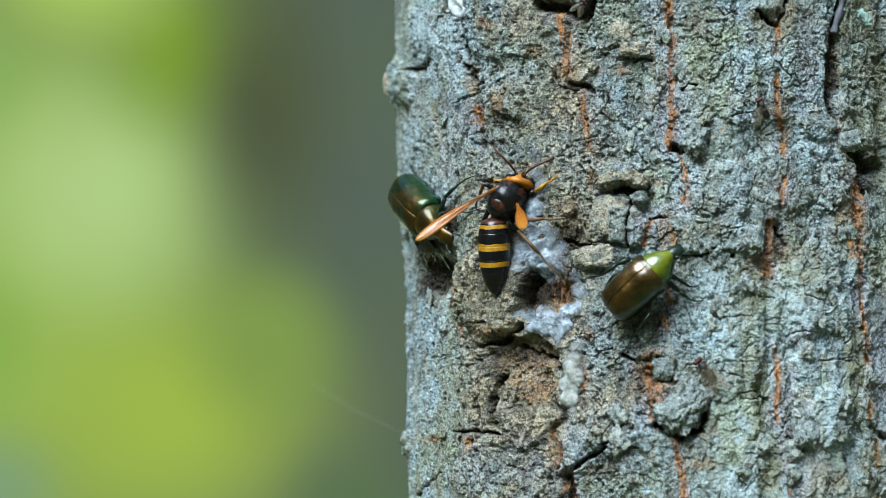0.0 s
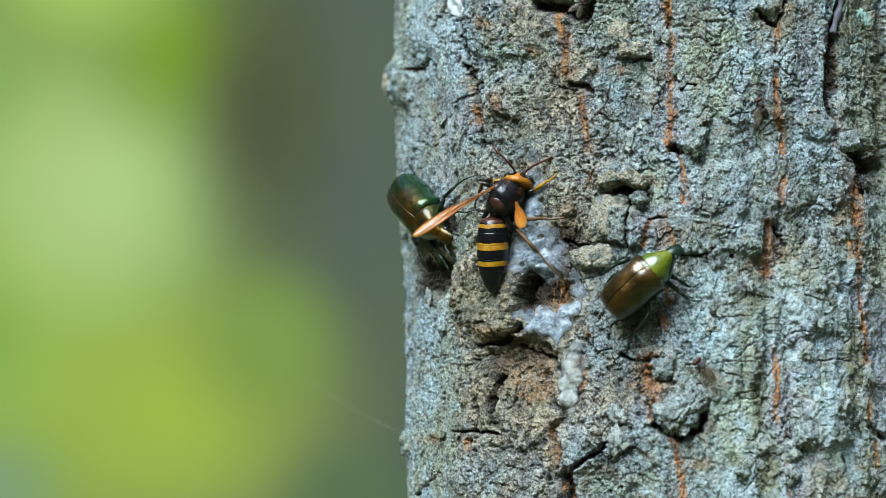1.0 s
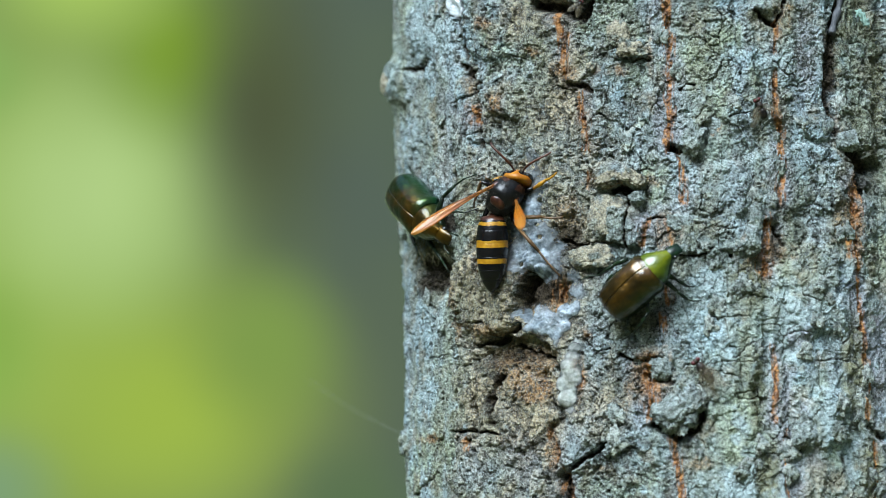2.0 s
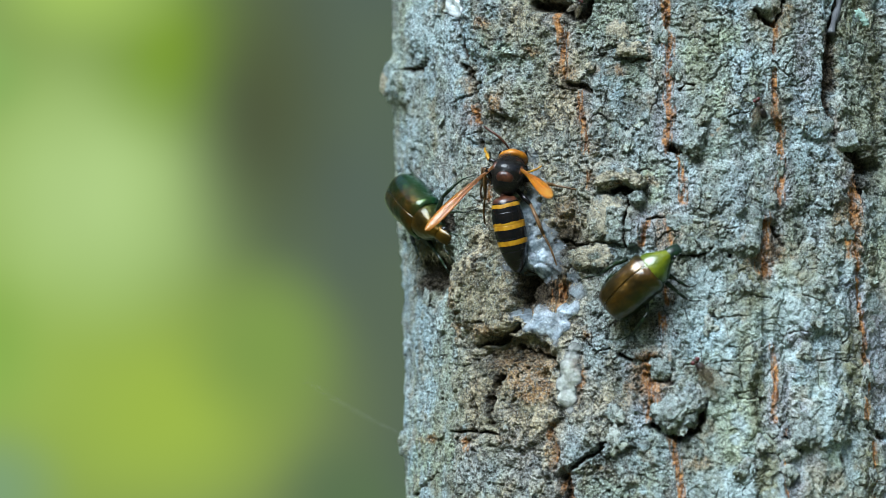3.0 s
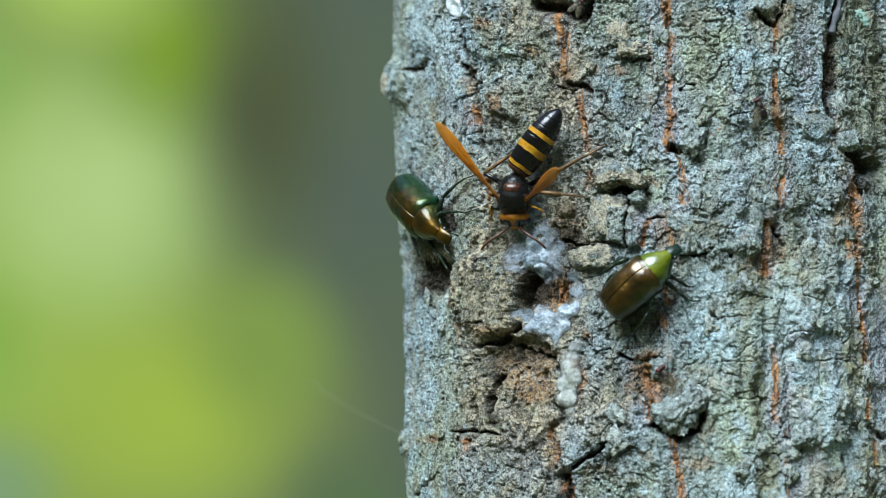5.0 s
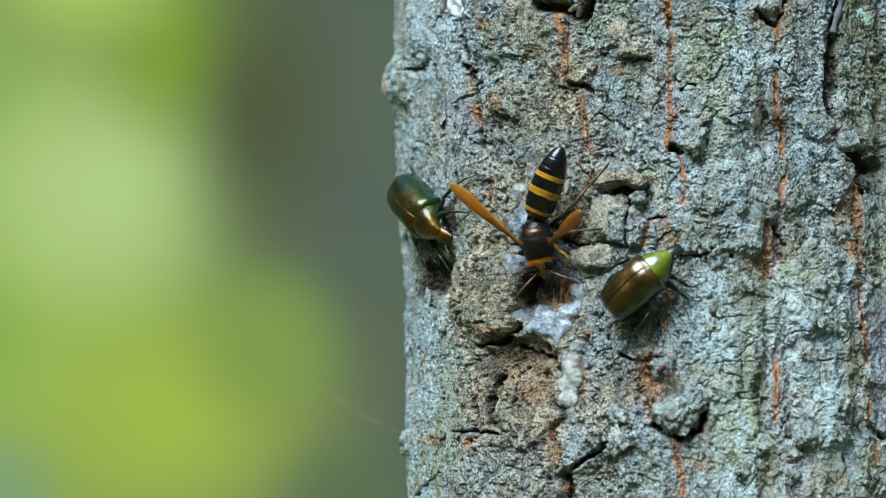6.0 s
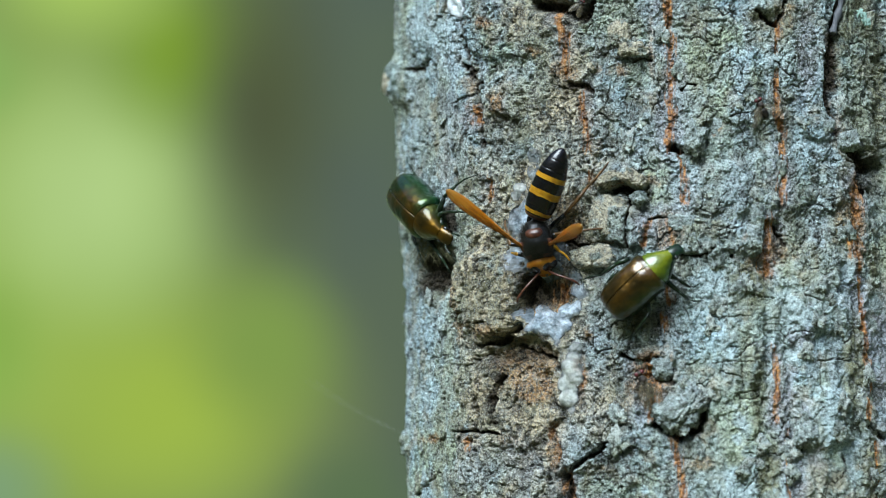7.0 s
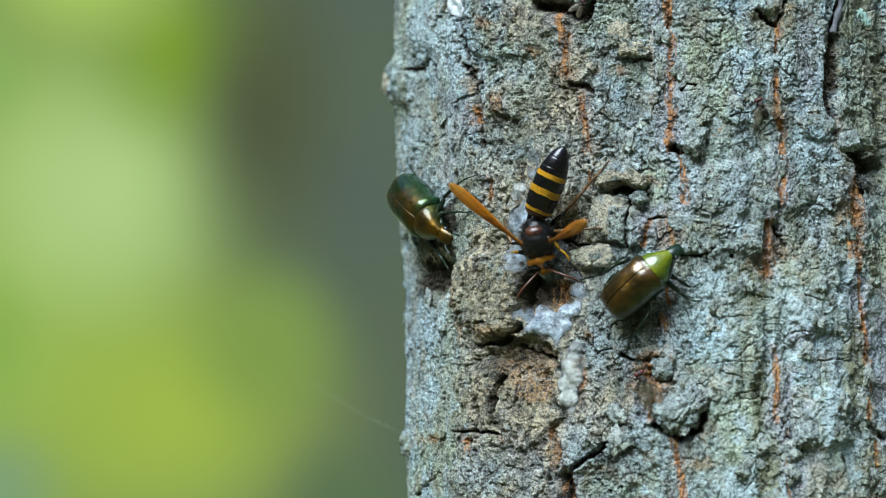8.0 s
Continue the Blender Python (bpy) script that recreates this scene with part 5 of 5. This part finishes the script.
# ---- the far woodland ----
def far_woodland():
    # sunlight, dark band and blur are all painted into the glowing colour
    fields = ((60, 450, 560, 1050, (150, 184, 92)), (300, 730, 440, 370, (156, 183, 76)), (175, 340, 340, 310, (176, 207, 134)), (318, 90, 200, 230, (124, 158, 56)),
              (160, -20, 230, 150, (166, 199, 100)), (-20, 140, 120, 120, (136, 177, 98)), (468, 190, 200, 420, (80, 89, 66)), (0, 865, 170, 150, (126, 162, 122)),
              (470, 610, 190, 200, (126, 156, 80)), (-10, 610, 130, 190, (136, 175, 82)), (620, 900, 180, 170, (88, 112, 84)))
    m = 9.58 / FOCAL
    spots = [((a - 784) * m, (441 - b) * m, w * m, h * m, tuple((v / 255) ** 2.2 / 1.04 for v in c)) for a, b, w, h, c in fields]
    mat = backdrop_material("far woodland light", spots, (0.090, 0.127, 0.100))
    # full ring: its unseen part is added to block low sky and darken reflections
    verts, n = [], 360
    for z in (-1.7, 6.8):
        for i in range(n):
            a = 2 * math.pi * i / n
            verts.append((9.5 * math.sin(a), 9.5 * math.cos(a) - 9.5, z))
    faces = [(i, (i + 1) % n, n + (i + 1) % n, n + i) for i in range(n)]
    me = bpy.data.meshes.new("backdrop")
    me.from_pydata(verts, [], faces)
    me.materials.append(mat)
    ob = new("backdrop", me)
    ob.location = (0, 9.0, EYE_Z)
    tagged(ob, "glowing sheet painted with blurred sunlit green woodland", "backdrop", kind="structure")


far_woodland()


def ground():
    s = Shade("leaf-strewn forest floor", 0.95)
    n, f = s.noise(3, 5), s.noise(40, 4)
    mat = s.set(Base_Color=s.mix(s.span(n, 0.4, 0.6), s.mix(f, (0.05, 0.04, 0.02), (0.14, 0.10, 0.05)), s.mix(f, (0.04, 0.07, 0.015), (0.10, 0.15, 0.04))), Normal=s.bump(f, 0.02, 0.7))
    edge = spaced(-2, 2, 0.08, -300, 300, 1.25)
    X, Y = (g.ravel() for g in np.meshgrid(edge, edge))
    z = 0.03 * layers(X * 1.5, Y * 1.5, X * 0, 3, 91) * ease(1 - np.hypot(X, Y) / 40)
    me = grid_mesh("ground", np.stack([X, Y, z], axis=1), quads(len(edge), len(edge), False))
    me.materials.append(mat)
    tagged(new("ground", me), "leaf-strewn forest floor", "ground", kind="structure")


ground()


# ---- what moves ----
TOWARDS = Vector((0, -1, 0))


def at_bark(a, b, heading, lift=5.2, pitch=0.0, roll=0.0, facing=(-0.22, -1, 0.0)):
    return seat(a, b, lift / 1000, heading, pitch, roll, facing)


def between(rows, t):
    """The values of rows (time, values...) at t, on straight lines."""
    ts = [r[0] for r in rows]
    return [float(np.interp(t, ts, [r[k] for r in rows])) for k in range(1, len(rows[0]))]


def body_at(rows, t):
    for (t0, m0), (t1, m1) in zip(rows, rows[1:]):
        if t0 <= t <= t1:
            return m0.lerp(m1, (t - t0) / (t1 - t0))


GLINT, EDGE_LOW, EDGE_HIGH = Vector((-0.24, -0.83, 0.5)), Vector((-0.66, -0.6, 0.45)), Vector((0.8, -0.6, 0.0))


def aimed(body, pivot, way, rise, back=False, flat=TOWARDS):
    """The pose, in the hornet's space, of a part at its pivot that points along way (degrees, 0 to the right, 90 up) and rises off the bark."""
    w, r = radians(way), radians(rise)
    v = Vector((math.cos(w) * math.cos(r), -math.sin(r), math.sin(w) * math.cos(r)))
    return turned(body, pivot, -v if back else v, flat if not back else body.to_3x3() @ Vector((0, 0, 1)))


def turned(body, pivot, x, hint):
    z = (hint - x * hint.dot(x)).normalized()
    m = Matrix((x, z.cross(x), z)).transposed()
    return Matrix.Translation(Vector(pivot) * U) @ (body.to_3x3().inverted() @ m).to_4x4()


def stepping(body, hip, l1, l2, foot):
    """The poses of a leg, in the hornet's space, and of its shin, in the leg's, that bring the foot to a place in the world."""
    start = body @ (Vector(hip) * U)
    gap = foot - start
    d = min(max(gap.length, abs(l1 - l2) * U * 1.05), (l1 + l2) * U * 0.985)
    way = gap.normalized()
    out = body.to_3x3() @ Vector((-0.25, math.copysign(0.8, hip[1]), 0.6))
    out = (out - way * out.dot(way)).normalized()
    c = (l1 * l1 * U * U + d * d - l2 * l2 * U * U) / (2 * l1 * U * d)
    c = min(1.0, max(-1.0, c))
    knee = way * c + out * math.sqrt(1 - c * c)
    thigh = turned(body, hip, knee.normalized(), out)
    world = body @ thigh
    shin_way = (start + way * d - (start + knee * l1 * U)).normalized()
    return thigh, turned(world, (l1, 0, 0), shin_way, out)


def motions():
    body = [
        (0.0, at_bark(893, 354, 50)), (0.5, at_bark(893, 354, 50)), (1.0, at_bark(893, 352, 50)), (1.3, at_bark(894, 350, 50)), (1.5, at_bark(894, 349, 52)),
        (1.7, at_bark(894, 350, 51)), (2.2, at_bark(895, 347, 53)), (2.8, at_bark(899, 340, 58, 5.2, -10)), (2.9, at_bark(904, 323, 67, 5.4, -26)), (3.0, at_bark(901, 311, 79, 5.4, -24)),
        (3.1, at_bark(893, 303, 84, 5.6, -26)), (3.2, at_bark(884, 288, 88, 6.2, -36)), (3.3, at_bark(872, 281, 105, 7.0, -46)), (3.4, at_bark(864, 278, 136, 7.8, -58)),
        (3.5, at_bark(852, 294, 158, 8.2, -64)), (3.6, at_bark(846, 294, 178, 8.6, -71)), (3.7, at_bark(850, 294, 192, 8.6, -73)), (3.8, at_bark(854, 292, 202, 8.4, -66)),
        (3.9, at_bark(873, 291, 206, 7.8, -44)), (4.0, at_bark(893, 284, 214, 7.6, -30)), (4.1, at_bark(904, 285, 246, 7.4, -16)), (4.2, at_bark(909, 288, 264, 7.0, -8)),
        (4.3, at_bark(908, 300, 264, 7.0)), (4.5, at_bark(902, 317, 267, 7.0)), (4.7, at_bark(902, 322, 267, 7.0)), (5.2, at_bark(922, 374, 271, 6.0)), (5.8, at_bark(949, 426, 277)),
        (6.0, at_bark(949, 426, 277)), (6.5, at_bark(949, 424, 278)), (7.0, at_bark(949, 428, 278)), (7.5, at_bark(949, 426, 278)), (8.0, at_bark(949, 424, 278))]
    walk(wasp, body)
    # the head turns a little on the thorax
    neck = Vector((33, 0, -5)) * U
    walk(skull_part, [(t, Matrix.Translation(neck) @ pose(0, 0, 0, 0, dip, turn) @ Matrix.Translation(-neck)) for t, turn, dip in
                      ((0.0, 30, 24), (1.7, 30, 24), (2.8, 22, 20), (3.1, 4, 15), (3.6, 0, 10), (4.2, 0, 10), (5.2, 4, 8), (5.8, 8, 6), (8.0, 8, 6))])
    swing = [(0.0, 271, 6), (0.1, 265, 9), (0.2, 266, 11), (0.3, 260, 23), (0.4, 262, 22), (0.5, 263, 25), (0.6, 261, 20), (0.7, 269, 5), (1.0, 270, 5), (1.1, 265, 14), (1.2, 260, 25), (1.3, 254, 28), (1.5, 260, 25), (1.7, 269, 6), (2.2, 268, 10), (2.8, 263, 18), (2.9, 270, 12), (3.0, 281, 5), (3.1, 286, 5), (3.2, 288, 8),
             (3.3, 296, 12), (3.4, 304, 20), (3.5, 318, 36), (3.6, 351, 38), (3.7, 366, 40), (3.8, 365, 40), (3.9, 362, 28), (4.0, 341, 26), (4.1, 358, 17), (4.2, 368, 17), (4.3, 386, 17),
             (4.4, 398, 17), (4.5, 404, 17), (4.7, 410, 17), (5.2, 420, 16), (5.8, 431, 22), (6.5, 432, 22), (7.0, 430, 22), (8.0, 429, 22)]
    walk(gaster, [(t, aimed(body_at(body, t), (-37, 0, -2), way, rise, True)) for t, way, rise in swing])
    left = [(0.0, 212, 12), (0.5, 211, 12), (1.0, 210, 12), (1.5, 206, 12), (1.7, 208, 12), (2.8, 207, 12), (2.9, 210, 14), (3.0, 222, 14), (3.1, 226, 14), (3.2, 223, 25), (3.3, 230, 35),
            (3.4, 233, 42), (3.5, 238, 46), (3.6, 232, 54), (3.7, 226, 62), (3.8, 223, 58), (3.9, 245, 66), (4.0, 295, 74), (4.1, 370, 72), (4.2, 403, 68), (4.5, 405, 66), (4.7, 402, 66),
            (5.2, 404, 66), (5.8, 405, 66), (6.5, 402, 64), (7.0, 388, 71), (7.5, 390, 70), (8.0, 388, 68)]
    right = [(0.0, 283, 75), (0.5, 283, 75), (1.0, 283, 75), (1.5, 300, 79), (1.7, 288, 76), (2.8, 290, 72), (3.0, 315, 66), (3.1, 335, 68), (3.2, 380, 72), (3.3, 412, 70), (3.4, 424, 66),
             (3.5, 439, 54), (3.6, 450, 44), (3.7, 450, 38), (3.8, 454, 40), (3.9, 450, 34), (4.0, 443, 26), (4.1, 464, 22), (4.2, 472, 16), (4.3, 477, 10), (4.5, 479, 6), (4.7, 484, 6),
             (5.2, 494, 12), (5.8, 501, 18), (6.0, 501, 18), (6.5, 498, 18), (7.0, 505, 18), (7.2, 500, 18), (7.5, 505, 18), (8.0, 502, 18)]
    walk(wings[0], [(t, aimed(body_at(body, t), (8, 23, 15), way, rise, False, GLINT if t < 3.15 else EDGE_LOW if t < 3.95 else TOWARDS)) for t, way, rise in left])
    walk(wings[1], [(t, aimed(body_at(body, t), (8, -23, 15), way, rise, False, GLINT if t < 3.15 else EDGE_HIGH if 3.35 < t < 3.95 else TOWARDS)) for t, way, rise in right])
    # the small fly rests, hops aside twice and rests again
    here, there, last = (seat(spot[0], spot[1], 0.0022, turn, 0, 0, (0.0, -1, 0)) for spot, turn in (((1245, 654), 132), ((1182, 668), 127), ((1140, 678), 120)))
    walk(fly_walker, [(0.0, here), (2.0, here), (4.0, here), (4.3, there), (5.5, there), (6.65, there), (6.95, last), (7.5, last), (8.0, last)])
    # where each foot stands on the bark: left and right; fore, middle and hind
    feet = (
        [(0.0, 920, 322), (2.8, 915, 310), (3.0, 868, 262), (3.2, 850, 262), (3.4, 826, 290), (3.6, 830, 345), (3.8, 882, 382), (4.0, 914, 378), (4.2, 962, 346), (4.7, 958, 352), (5.8, 1012, 462),
         (8.0, 1012, 462)],
        [(0.0, 848, 370), (2.8, 848, 368), (3.0, 862, 352), (3.4, 842, 346), (3.6, 884, 372), (3.8, 932, 416), (4.0, 968, 412), (4.2, 1018, 372), (4.5, 1032, 332), (4.7, 1032, 334), (5.8, 1070, 405),
         (8.0, 1070, 405)],
        [(0.0, 856, 510), (2.8, 856, 505), (3.0, 868, 398), (3.2, 958, 430), (3.4, 884, 386), (3.6, 962, 392), (3.8, 963, 396), (4.0, 1040, 332), (4.2, 1020, 282), (4.4, 1086, 244), (4.7, 1088, 243),
         (5.8, 1086, 282), (8.0, 1084, 280)],
        [(0.0, 992, 308), (2.8, 992, 304), (3.0, 966, 294), (3.2, 958, 240), (3.4, 905, 240), (3.6, 886, 246), (3.8, 850, 262), (4.0, 850, 300), (4.2, 872, 372), (4.7, 872, 376), (5.8, 912, 448),
         (8.0, 912, 448)],
        [(0.0, 1003, 385), (2.8, 1003, 385), (3.0, 1026, 336), (3.2, 1022, 338), (3.4, 972, 260), (3.6, 972, 258), (3.8, 962, 256), (4.0, 900, 250), (4.2, 868, 300), (4.7, 866, 330), (5.8, 900, 390),
         (8.0, 900, 390)],
        [(0.0, 1000, 495), (2.8, 1000, 492), (3.0, 992, 470), (3.2, 1012, 372), (3.4, 992, 360), (3.6, 985, 330), (3.8, 970, 290), (4.0, 982, 256), (4.2, 962, 226), (4.5, 958, 236), (4.7, 956, 240),
         (5.8, 1002, 258), (8.0, 1002, 258)])
    times = sorted({t for t, _ in body} | {t for row in feet for t, _, _ in row})
    for (leg, shin, l1, l2), hip, row in zip(legs, HIPS, feet):
        poses = []
        for t in times:
            p, n = on_trunk(*between(row, t))
            poses.append((t, *stepping(body_at(body, t), hip, l1, l2, p + n * 0.0012)))
        walk(leg, [(t, m) for t, m, _ in poses])
        walk(shin, [(t, m) for t, _, m in poses])


motions()
